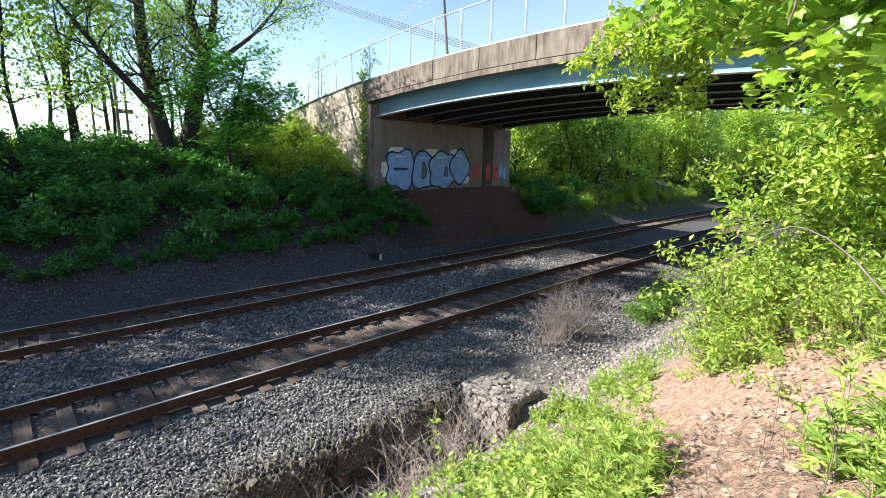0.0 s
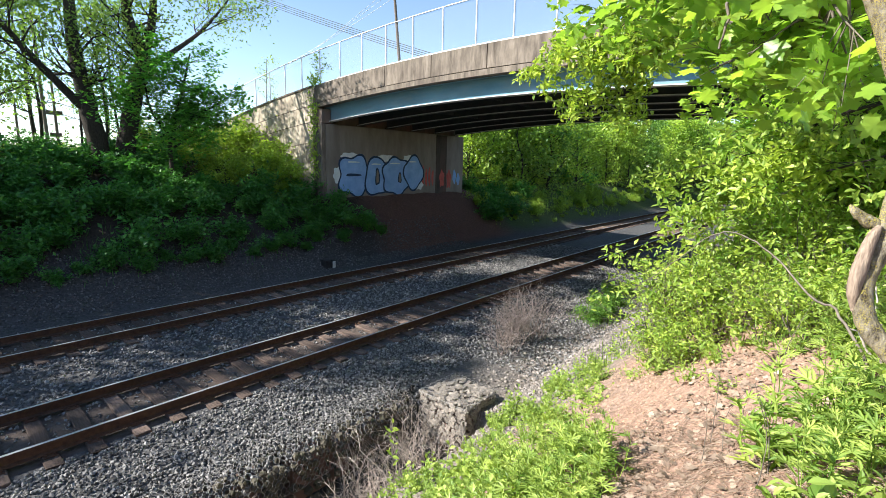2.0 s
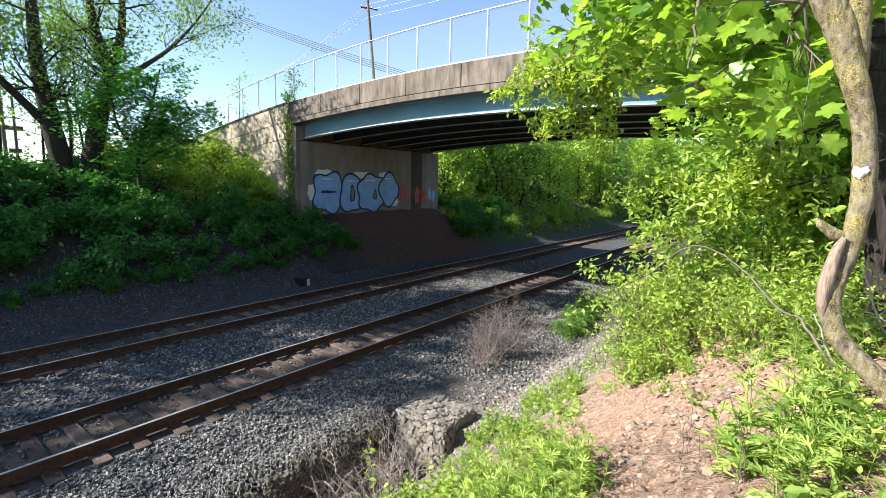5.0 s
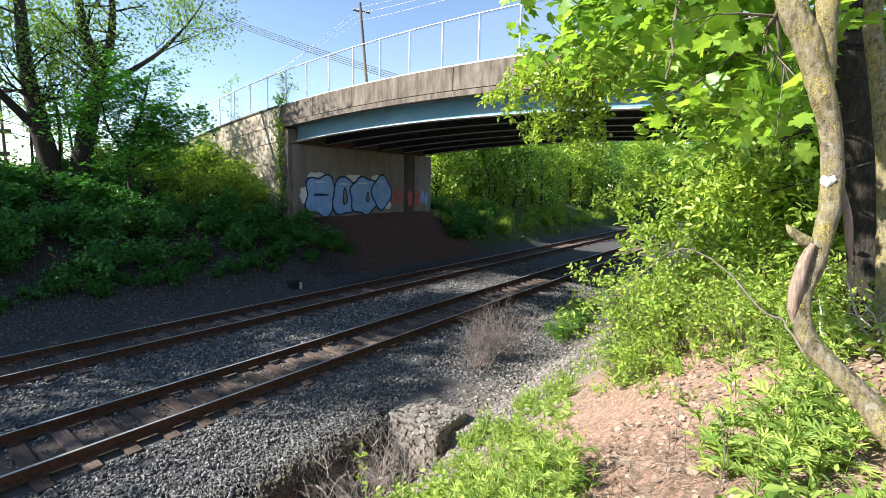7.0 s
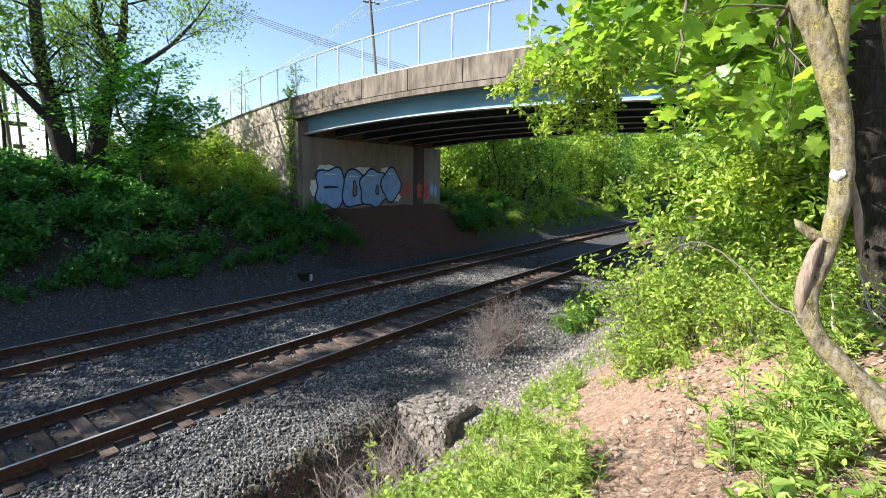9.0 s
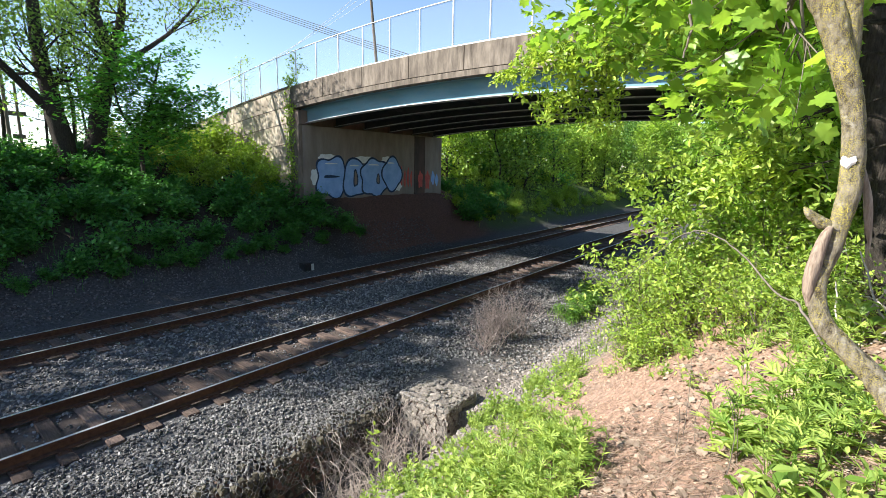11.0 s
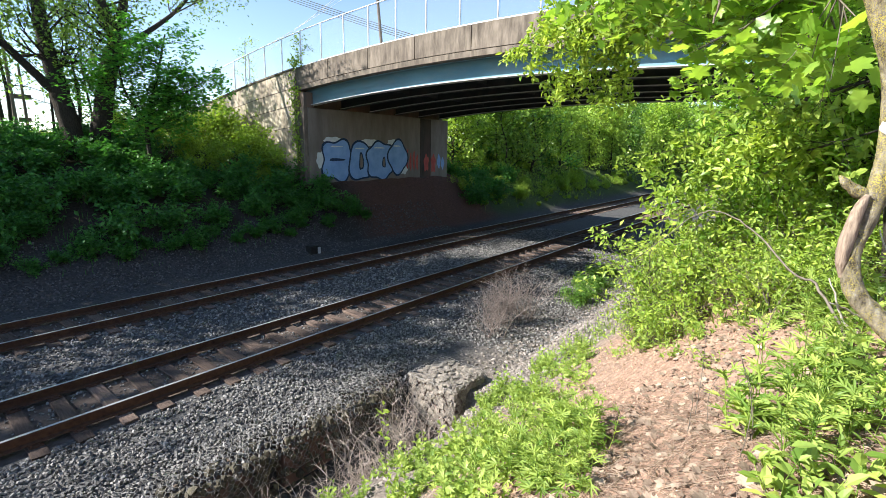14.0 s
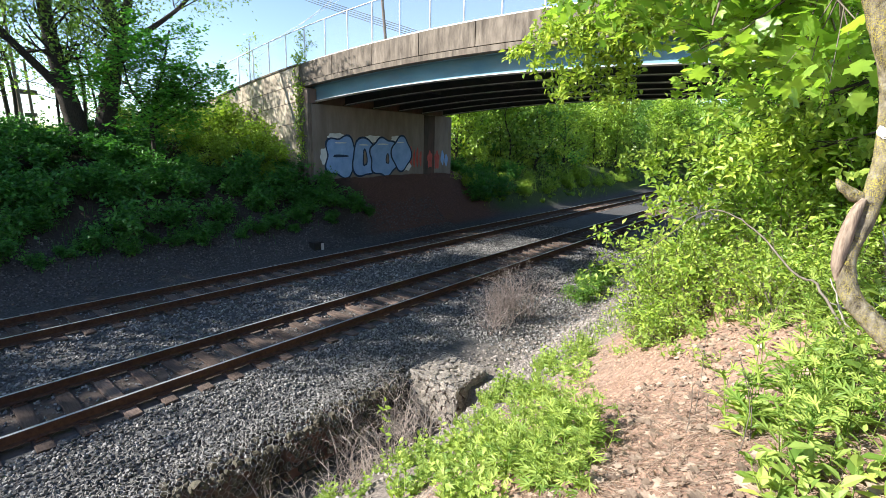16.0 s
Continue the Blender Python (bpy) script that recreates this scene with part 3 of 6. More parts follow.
def build_ballast():
    rng = np.random.default_rng(11)
    # bed surface, lower between the sleepers
    def fill(x0, x1, y0, y1, n, lo, hi, keep=None):
        p = np.stack([rng.uniform(x0, x1, n), rng.uniform(y0, y1, n)], 1)
        if keep is not None:
            p = p[keep(p)]
        z = np.where((p[:, 0] > -16.4) & (p[:, 0] < -6.1), np.interp(p[:, 0], BED_X, BED_Z), height(p[:, 0], p[:, 1]))
        return np.column_stack([p, z]), rng.uniform(lo, hi, len(p))

    def clear(p):
        ok = np.ones(len(p), bool)
        for a, b in RAILS:
            mid = (a + b) / 2
            onband = np.abs(p[:, 0] - mid) < 1.24
            phase = np.mod(p[:, 1] + 6.06 + 0.296, 0.592) - 0.296
            ok &= ~(onband & (np.abs(phase) < 0.13))
            for r in (a, b):
                ok &= np.abs(p[:, 0] - r) > 0.10
        return ok

    sets = [fill(-8.5, -6.22, -1.5, 9, 15500, 0.042, 0.08, clear), fill(-8.5, -4.8, 8.6, 26, 13500, 0.05, 0.095, clear),
            fill(-10.3, -8.9, -1.0, 22, 3600, 0.035, 0.07, clear), fill(-13.6, -10.2, -1, 26, 17000, 0.06, 0.1, clear),
            fill(-15.0, -13.6, 1, 24, 2600, 0.04, 0.07, clear), fill(-16.4, -15.0, 1, 24, 3000, 0.06, 0.1, clear), fill(-18.9, -16.2, -2, 22, 9500, 0.05, 0.09)]
    pos = np.concatenate([s[0] for s in sets])
    size = np.concatenate([s[1] for s in sets])
    pos[:, 2] += rng.uniform(-0.022, 0.03, len(pos))
    edge = np.clip((pos[:, 0] + 6.65) / 0.45, 0, 1) * (pos[:, 1] < 9)
    pos[:, 2] -= 0.22 * edge ** 2
    near = (pos[:, 0] > -8.6) & (pos[:, 1] < 9)
    tagged(new("ballast", stones("ballast", pos[near], size[near], M_STONE, rng, 8, True)), "crushed grey ballast stones beside the nearer rails", "ballast", kind="stuff")
    slope = pos[:, 0] < -16.3
    mid = ~near & ~slope
    tagged(new("ballast", stones("ballast", pos[mid], size[mid], M_STONE, rng, 6, True)), "crushed grey ballast stones between and beyond the tracks", "ballast", kind="stuff")
    tagged(new("slope_stones", stones("slope_stones", pos[slope], size[slope], M_BANKSTONE, rng, 6, True)), "dark stones at the foot of the far bank", "stones", kind="stuff")

    # solid beds that the loose stones lie on
    bm = bmesh.new()
    def bed(sec):
        rings = [[bm.verts.new((x, y, z)) for x, z in sec] for y in np.arange(-40, 200, 8.0)]
        for a, b in zip(rings, rings[1:]):
            for i in range(len(sec) - 1):
                bm.faces.new((a[i], a[i + 1], b[i + 1], b[i]))
    bed(BED[:-2] + [(-6.8, -0.50)])
    bmesh.ops.recalc_face_normals(bm, faces=bm.faces)
    bed_ob = from_bm("trackbed", bm, M_GROUND)
    bed_ob.data.materials.append(M_BEDDIRT)
    for f in bed_ob.data.polygons:
        if any(abs(f.center.x - sum(r) / 2) < 0.9 for r in RAILS):
            f.material_index = 1
    tagged(bed_ob, "packed grey stone trackbed under the rails", "trackbed", kind="structure")


build_ballast()

# ---------------------------------------------------------------- stone baskets


def hex_net(w, h, cell, place, r=0.003):
    """Wire netting of hexagons over a w x h sheet, mapped by place(u, v)."""
    lines = []
    dx, dy = cell, cell * 0.87
    rows, cols = int(h / dy) + 1, int(w / dx) + 1
    for j in range(rows):
        for i in range(cols):
            u, v = (i + 0.5 * (j % 2)) * dx, j * dy
            pts = [(u, v), (u, v + dy * 0.45), (u + dx / 2, v + dy), ]
            for a, b in ((pts[0], pts[1]), (pts[1], pts[2]), (pts[1], (u - dx / 2, v + dy))):
                lines.append(([place(min(max(a[0], 0), w), min(max(a[1], 0), h)), place(min(max(b[0], 0), w), min(max(b[1], 0), h))], [r, r]))
    lines = [l for l in lines if np.linalg.norm(np.subtract(*l[0])) > 0.005]
    return lines


def pebble_mesh(k):
    rng = np.random.default_rng(70 + k)
    v, f = pebble(rng, k % 2 == 0)
    return raw_mesh("stone", v, f, M_BASALT)


PEBBLES = [pebble_mesh(k) for k in range(6)]
M_MOSSY = surface("mossy_stone", (0.045, 0.04, 0.03), (0.15, 0.13, 0.10), 8, 0.9, bump=0.5, bump_scale=50, stain=(0.06, 0.065, 0.025), stain_scale=2.5, vary=0.35)
MOSSY = [m.copy() for m in PEBBLES]
for m in MOSSY:
    m.materials[0] = M_MOSSY


def gabion(name, x0, x1, y0, y1, z0, z1, label, seed, faces, count, big, core_in=0.13, drape=False):
    """A wire basket of stones: dark core standing for shade in the gaps, stones proud of the faces, netting and
    selvedge wires.
    """
    rng = np.random.default_rng(seed)
    g = root(name, (x0 + x1) / 2, (y0 + y1) / 2, z0, label, "gabion", "stone baskets")
    inv = Matrix.Translation((-(x0 + x1) / 2, -(y0 + y1) / 2, -z0))
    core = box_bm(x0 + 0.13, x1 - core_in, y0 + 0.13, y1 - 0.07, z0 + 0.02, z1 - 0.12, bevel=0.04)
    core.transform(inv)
    part("core", core, M_CONC3, g, "dark box standing for shade between the stones")
    if not drape:
        # flat-faced stones packed against the netting, course by course
        turns = {"top": (0, 0), "front": (90, 0), "inner": (0, 90)}
        for f in ("top", "front", "inner"):
            wide = (y1 - y0) if f == "inner" else (x1 - x0)
            high = (y1 - y0) if f == "top" else (z1 - z0)
            nu, nv = round(wide / 0.128), round(high / 0.122)
            for i in range(nu):
                for j in range(nv):
                    u = (i + 0.5 + 0.5 * (j % 2 - 0.5) + rng.uniform(-0.22, 0.22)) / nu * wide
                    v = (j + 0.5 + rng.uniform(-0.22, 0.22)) / nv * high
                    u, v = min(max(u, 0.06), wide - 0.06), min(max(v, 0.06), high - 0.06)
                    s, e = rng.uniform(0.15, 0.22), rng.uniform(0.03, 0.075)
                    p = {"top": (x0 + u, y0 + v, z1 - e), "front": (x0 + u, y0 + e, z0 + v), "inner": (x1 - e, y0 + u, z0 + v)}[f]
                    o = new("stone", PEBBLES[int(rng.integers(0, 6))])
                    o.parent = g
                    o.matrix_basis = inv @ pose(*p, *turns[f], 0) @ pose(0, 0, 0, rng.uniform(-9, 9), rng.uniform(-9, 9), rng.uniform(0, 360)) @ Matrix.Diagonal((s, s * rng.uniform(0.85, 1.25), 0.11, 1))
    for _ in range(count if drape else 0):
        f = faces[int(rng.integers(0, len(faces)))]
        u, v = rng.uniform(0, 1, 2)
        s = rng.uniform(*big)
        p = {"top": (x0 + u * (x1 - x0), y0 + v * (y1 - y0), z1 - 0.075), "front": (x0 + u * (x1 - x0), y0 + 0.085, z0 + v * (z1 - z0 - 0.05)),
             "inner": (x1 - 0.06, y0 + u * (y1 - y0), z0 + v * (z1 - z0 - 0.05)), "outer": (x0 + 0.06, y0 + u * (y1 - y0), z0 + v * (z1 - z0 - 0.05))}[f]
        o = new("stone", MOSSY[int(rng.integers(0, 6))])
        o.parent = g
        o.matrix_basis = inv @ pose(*p, *rng.uniform(0, 360, 3)) @ Matrix.Diagonal((s, s, s, 1))
    lines = []
    if drape:
        # netting sags over the rounded shoulder and hangs down the inner face
        def fall(u, v):
            a = min(v / 0.75, 1.0)
            return (x0 + 0.12 + 0.69 * a + 0.03 * math.sin(6 * u), y0 + u, z1 + 0.09 - 0.27 * a ** 3 - max(v - 0.75, 0) * 0.95 + 0.025 * math.sin(11 * u + 9 * v))
        lines += hex_net(y1 - y0, 1.15, 0.10, fall)
    elif "top" in faces:
        lines += hex_net(x1 - x0, y1 - y0, 0.10, lambda u, v: (x0 + u, y0 + v, z1 + 0.012 + 0.015 * math.sin(9 * u + 5 * v)))
    if "front" in faces:
        lines += hex_net(x1 - x0, z1 - z0, 0.10, lambda u, v: (x0 + u, y0 - 0.008 + 0.015 * math.sin(8 * v + 4 * u), z0 + v))
    if "inner" in faces and not drape:
        lines += hex_net(y1 - y0, z1 - z0, 0.10, lambda u, v: (x1 + 0.008 + 0.02 * math.sin(7 * u + 6 * v), y0 + u, z0 + v))
    for a, b in () if drape else (((x0, y0, z1), (x1, y0, z1)), ((x1, y0, z1), (x1, y1, z1)), ((x0, y0, z0), (x0, y0, z1)), ((x1, y0, z0), (x1, y0, z1)), ((x0, y0, z1), (x0, y1, z1))):
        lines.append(([a, b], [0.004, 0.004]))
    me = tube_mesh("netting", lines, M_WIRE, 3)
    me.transform(inv)
    part_raw("netting", me, g, "galvanised hexagonal wire netting")


gabion("stone_basket", -6.13, -4.93, 6.50, 7.62, -1.45, -0.20, "square wire basket packed with grey-brown stones", 21, ["top", "front", "front", "inner"], 298, (0.11, 0.20))
for k, (ya, yb) in enumerate(((-2.4, 0.55), (0.6, 3.55), (3.6, 6.5))):
    gabion("long_stone_basket", -6.95, -6.18, ya, yb, -1.4, -0.33, "long sagging wire basket of stones edging the ballast", 30 + k, ["top", "inner", "inner"], 260, (0.09, 0.19), 0.22, True)

# ---------------------------------------------------------------- road bridge


def crest(x):
    return -0.0043 * (x + 9.8) ** 2


def sweep(sec, x0, x1, n, closed=True):
    """A (y, z) section carried along the bridge's crest curve."""
    bm = bmesh.new()
    rings = [[bm.verts.new((x, y, z + crest(x))) for y, z in sec] for x in np.linspace(x0, x1, n + 1)]
    k = len(sec)
    for a, b in zip(rings, rings[1:]):
        for i in range(k):
            bm.faces.new((a[i], a[(i + 1) % k], b[(i + 1) % k], b[i]))
    bm.faces.new(rings[0]); bm.faces.new(rings[-1][::-1])
    bmesh.ops.recalc_face_normals(bm, faces=bm.faces)
    return bm


XL, XR = -20.0, 1.0


def rect(y0, y1, z0, z1):
    return [(y0, z0), (y1, z0), (y1, z1), (y0, z1)]


def build_bridge():
    br = root("road_bridge", -10, 19.7, 0, "road bridge of pale blue steel girders with concrete parapets", "bridge")
    off = Matrix.Translation((10, -19.7, 0))

    def add(name, bm, mat, label="", parent=None):
        bm.transform(off)
        return part(name, bm, mat, parent or br, label)

    # abutments, with the seat for the girders
    for side, x in ((-1, XL), (1, XR)):
        xa, xb = sorted((x, x + side * 1.2))
        w = add("abutment_wall", box_bm(xa, xb, 14.2, 25.2, -1.2, 6.28, bevel=0.02), M_CONC2, "stained grey concrete abutment with spray paint")
        if side < 0:
            bm = box_bm(x - 0.1, x + 0.035, 22.45, 23.45, 1.0, 6.25, bevel=0.01)
            add("stained_strip", bm, M_STREAK, "dark water-stained strip of concrete", w)
        xa, xb = sorted((x + side * 0.45, x + side * 1.2))
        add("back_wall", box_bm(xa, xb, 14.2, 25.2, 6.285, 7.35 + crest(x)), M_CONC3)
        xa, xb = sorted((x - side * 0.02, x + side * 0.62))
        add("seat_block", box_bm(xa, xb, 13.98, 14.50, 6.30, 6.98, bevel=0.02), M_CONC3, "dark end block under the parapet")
    # girders
    for i, y in enumerate((14.55, 16.6, 18.65, 20.7, 22.75, 24.8)):
        sec = [(y - 0.16, 6.84), (y + 0.16, 6.84), (y + 0.16, 6.865), (y + 0.009, 6.865), (y + 0.009, 7.54), (y + 0.14, 7.54), (y + 0.14, 7.56), (y - 0.14, 7.56), (y - 0.14, 7.54),
               (y - 0.009, 7.54), (y - 0.009, 6.865), (y - 0.16, 6.865)]
        # Inner girders take a darker copy of the blue for shade under the deck.
        g = add("girder", sweep(sec, XL - 0.4, XR + 0.4, 24), M_BLUE if i == 0 else M_SHADESTEEL, "pale blue painted steel girder" if i == 0 else "steel girder coloured dark for shade under the deck")
        # Thin pale strips draw the lit lower rims of the girders.
        if i:
            add("flange_edge", sweep(rect(y - 0.166, y - 0.150, 6.834, 6.868), XL - 0.3, XR + 0.3, 24), M_FLANGE, "pale flange edge, light on the rim put into the colour", g)
            continue
        add("flange_edge", sweep([(y - 0.164, 6.836), (y + 0.164, 6.836), (y + 0.164, 6.838), (y - 0.1, 6.838), (y - 0.1, 6.869), (y - 0.164, 6.869)], XL - 0.3, XR + 0.3, 24), M_FLANGE,
            "pale flange edge, light on the rim put into the colour", g)
    for x in (-15.5, -11.2, -6.9, -2.6):
        for y in (14.55, 16.6, 18.65, 20.7, 22.75):
            add("cross_frame", box_bm(x - 0.02, x + 0.02, y + 0.02, y + 2.03, 7.0 + crest(x), 7.45 + crest(x)), M_SHADESTEEL)
    add("panel_joint", sweep(rect(14.06, 25.3, 7.70, 7.80), XL - 0.7, XR + 0.7, 24), M_CONC3)
    # The underside's shade is put into the slab's colour.
    add("deck_slab", sweep(rect(14.02, 25.38, 7.565, 7.90), XL - 0.5, XR + 0.5, 24), M_SLABSHADE)
    add("road_surface", sweep(rect(14.5, 24.9, 7.904, 7.95), -42, 30, 40), M_ASPHALT, "asphalt road over the bridge")
    # fascia ledges and parapet panels
    for y0, y1 in ((13.93, 14.3), (25.1, 25.47)):
        add("ledge", sweep(rect(y0, y1, 7.52, 7.72), XL - 0.72, XR + 0.72, 24), M_CONC, "concrete ledge below the parapet")
        for k in range(9):
            x0 = -20.72 + 2.64 * k
            add("parapet_panel", sweep(rect(y0 + 0.05, y1 - 0.03, 7.76, 8.58), x0 + 0.018, x0 + 2.64 - 0.018, 3), M_CONC, "weathered tan concrete parapet panel")
    # wing and approach walls
    for y0, y1 in ((13.99, 14.35), (25.05, 25.4)):
        for x0, x1, n in [(-20.72 - 3.3 * (k + 1) , -20.72 - 3.3 * k - 0.015, 3) for k in range(6)] + [(3.05, 12, 4), (12.015, 24, 4)]:
            bm = sweep(rect(y0 + 0.02, y1, 0, 8.56), x0, x1, n)
            for v in bm.verts:
                if v.co.z < 3:
                    v.co.z = 1.0
            add("wing_wall", bm, M_WING, "ivy-stained tan concrete wing wall")
            add("coping", sweep(rect(y0 - 0.03, y1 + 0.03, 8.565, 8.64), x0, x1, n), M_CONC)
            for zz in (5.9, 6.9, 7.7):
                add("form_line", sweep(rect(y0 + 0.008, y0 + 0.025, zz, zz + 0.03), x0, x1, n), M_CONC3)
    # pilaster at the wing's end
    add("pilaster", box_bm(-20.74, -20.02, 13.97, 14.19, 0.5, 6.30, bevel=0.02), M_CONC, "vine-covered concrete pilaster")
    # earth fill of the approaches
    for x0, x1 in ((-42, -21.2), (2.2, 30)):
        add("approach_fill", sweep(rect(14.34, 25.06, 0.0, 7.9), x0, x1, 8), M_GROUND)


build_bridge()


def build_fence(y, x0, x1, label):
    f = root("chain_link_fence", (x0 + x1) / 2, y, 8, label, "fence", "bridge fences")
    off = Matrix.Translation((-(x0 + x1) / 2, -y, -8))
    xs = [-10.81 + 1.585 * k for k in range(-19, 9) if x0 <= -10.81 + 1.585 * k <= x1]
    for x in xs:
        zb = 8.58 + crest(x)
        me = tube_mesh("post", [([(x, y, zb), (x, y, zb + 1.66)], [0.03, 0.03])], M_GALV, 8)
        me.transform(off)
        part_raw("post", me, f)
    for name, dz, r in (("top_rail", 1.66, 0.024), ("bottom_rail", 0.06, 0.04)):
        pts = [(x, y, 8.58 + crest(x) + dz) for x in xs]
        me = tube_mesh(name, [(pts, [r] * len(pts))], M_GALV, 6)
        me.transform(off)
        part_raw(name, me, f)
    for a, b in zip(xs, xs[1:]):
        bm = bmesh.new()
        vs = [bm.verts.new((x, y + 0.035, 8.58 + crest(x) + dz)) for x, dz in ((a, 0.06), (b, 0.06), (b, 1.64), (a, 1.64))]
        bm.faces.new(vs)
        bm.transform(off)
        part("mesh_panel", bm, M_LINK, f)


build_fence(14.17, -41, 0.8, "galvanised chain-link fence on the bridge parapet")
build_fence(25.25, -41, 0.8, "galvanised chain-link fence on the far parapet")


# ---------------------------------------------------------------- spray paint on the abutment
def paint_shape(pts, mat, depth, name, parent, label=""):
    """A closed outline (y, z) on the abutment face, as a skin of paint."""
    bm = bmesh.new()
    vs = [bm.verts.new((depth, y, z)) for y, z in pts]
    f = bm.faces.new(vs)
    r = bmesh.ops.extrude_face_region(bm, geom=[f])
    bmesh.ops.translate(bm, vec=(-0.006, 0, 0), verts=[v for v in r["geom"] if isinstance(v, bmesh.types.BMVert)])
    bmesh.ops.triangulate(bm, faces=bm.faces)
    bmesh.ops.recalc_face_normals(bm, faces=bm.faces)
    return part(name, bm, mat, parent, label)


def blob(cy, cz, ry, rz, lumps, amp, ph, power=2.6, n=48):
    out = []
    for i in range(n):
        a = 2 * math.pi * i / n
        c, s = math.cos(a), math.sin(a)
        r = (abs(c) ** power + abs(s) ** power) ** (-1 / power) * (1 + amp * math.cos(lumps * a + ph))
        out.append((cy + ry * r * c, cz + rz * r * s))
    return out


def build_paint():
    g = root("graffiti", -20, 17.5, 3.9, "bulbous light blue spray-painted shapes outlined in dark blue", "graffiti")
    inv = Vector((20, -17.5, -3.9))
    def add(pts, mat, d, name, label=""):
        o = paint_shape([(y - 17.5, z - 3.9) for y, z in pts], mat, d, name, g, label)
        return o
    shapes = [(15.98, 3.72, 0.98, 0.98, 5, 0.12, 0.4), (17.55, 3.66, 0.82, 0.95, 3, 0.10, 1.0), (19.0, 3.70, 1.0, 0.98, 6, 0.08, 2.0), (20.4, 3.9, 0.72, 0.88, 4, 0.13, 0.2)]
    for y, z, ry, rz in ((14.95, 3.75, 0.34, 0.42), (15.7, 4.72, 0.6, 0.2), (18.2, 4.7, 0.7, 0.18), (20.1, 4.72, 0.5, 0.2), (20.9, 3.3, 0.4, 0.4)):
        add(blob(y, z, ry, rz, 7, 0.09, y), M_PWHITE, 0.007, "overspray", "pale overspray")
    for k, (cy, cz, ry, rz, lumps, amp, ph) in enumerate(shapes):
        d = 0.010 + 0.016 * k
        add(blob(cy, cz, ry + 0.10, rz + 0.10, lumps, amp, ph), M_PDARK, d, "outline", "dark blue outline")
        add(blob(cy, cz, ry, rz, lumps, amp, ph), M_PBLUE, d + 0.004, "blue_shape")
        # inner slots and notches in the swollen shapes
        for dy, dz, sy, sz in (((-0.1, 0.05, 0.5, 0.07),), ((0.0, 0.0, 0.17, 0.46),), ((0.25, -0.1, 0.14, 0.3),), ())[k]:
            add(blob(cy + dy, cz + dz, sy, sz, 3, 0.12, ph), M_PDARK, d + 0.008, "slot", "dark blue inner slot")
            if sz > 0.2:
                add(blob(cy + dy, cz + dz, sy * 0.55, sz * 0.78, 3, 0.12, ph), M_CONC2, d + 0.012, "slot_ground", "bare concrete showing through")
        add(blob(cy - 0.1, cz + rz * 0.74, ry * 0.4, 0.035, 3, 0.1, ph), M_PWHITE, d + 0.008, "highlight")
    for y, z, h in ((21.25, 3.75, 0.55), (21.55, 3.6, 0.5), (21.85, 3.7, 0.55), (22.15, 3.6, 0.45)):
        add(blob(y, z, 0.09, h, 3, 0.15, y), M_PRED, 0.012, "red_bar")
    for y, z, h in ((23.0, 3.55, 0.5), (23.7, 3.5, 0.55)):
        add(blob(y, z, 0.22, h, 5, 0.15, y), M_PRED, 0.046, "red_patch")
    for y, z, h in ((24.3, 3.65, 0.42), (24.7, 3.5, 0.36)):
        add(blob(y, z, 0.16, h, 4, 0.15, y), M_PBLUE, 0.012, "blue_patch")
    # the paint stands on the wall's face
    g.location.x = -20.0


build_paint()

# ---------------------------------------------------------------- vegetation builders


def branchlets(rng, p, d, length, r, depth, lines, twigs, spread=0.6, lift=0.15, kids=(3, 5), wob=0.12):
    """Grows a limb with side limbs; lines takes (points, radii), twigs the outer polylines."""
    n = 5
    pts, cur, dirn = [np.array(p, float)], np.array(p, float), np.array(d, float) / np.linalg.norm(d)
    for i in range(n):
        dirn = dirn + rng.normal(0, wob, 3) + np.array([0, 0, lift * 0.2])
        dirn /= np.linalg.norm(dirn)
        cur = cur + dirn * length / n
        pts.append(cur)
    keep = [0, 1, 3, 5] if depth else [0, 3, 5]
    lines.append(([pts[k] for k in keep], np.linspace(r, r * 0.35, n + 1)[keep]))
    if depth == 0:
        twigs.append(np.array(pts))
        return
    for _ in range(int(rng.integers(kids[0], kids[1] + 1))):
        i = int(rng.integers(1, n + 1))
        side = rng.normal(0, 1, 3)
        side -= side.dot(dirn) * dirn
        side /= np.linalg.norm(side) + 1e-9
        nd = dirn * (1 - spread * 0.4) + side * spread + np.array([0, 0, lift])
        branchlets(rng, pts[i], nd, length * rng.uniform(0.5, 0.72), r * (0.62 - 0.05 * i), depth - 1, lines, twigs, spread, lift, kids, wob)


def along(rng, twigs, per, spread):
    """Leaf places scattered along twigs."""
    out = []
    for t in twigs:
        k = rng.uniform(0.15, 1, per) * (len(t) - 1)
        i = np.minimum(k.astype(int), len(t) - 2)
        f = (k - i)[:, None]
        out.append(t[i] * (1 - f) + t[i + 1] * f + rng.normal(0, spread, (per, 3)))
    return np.concatenate(out)


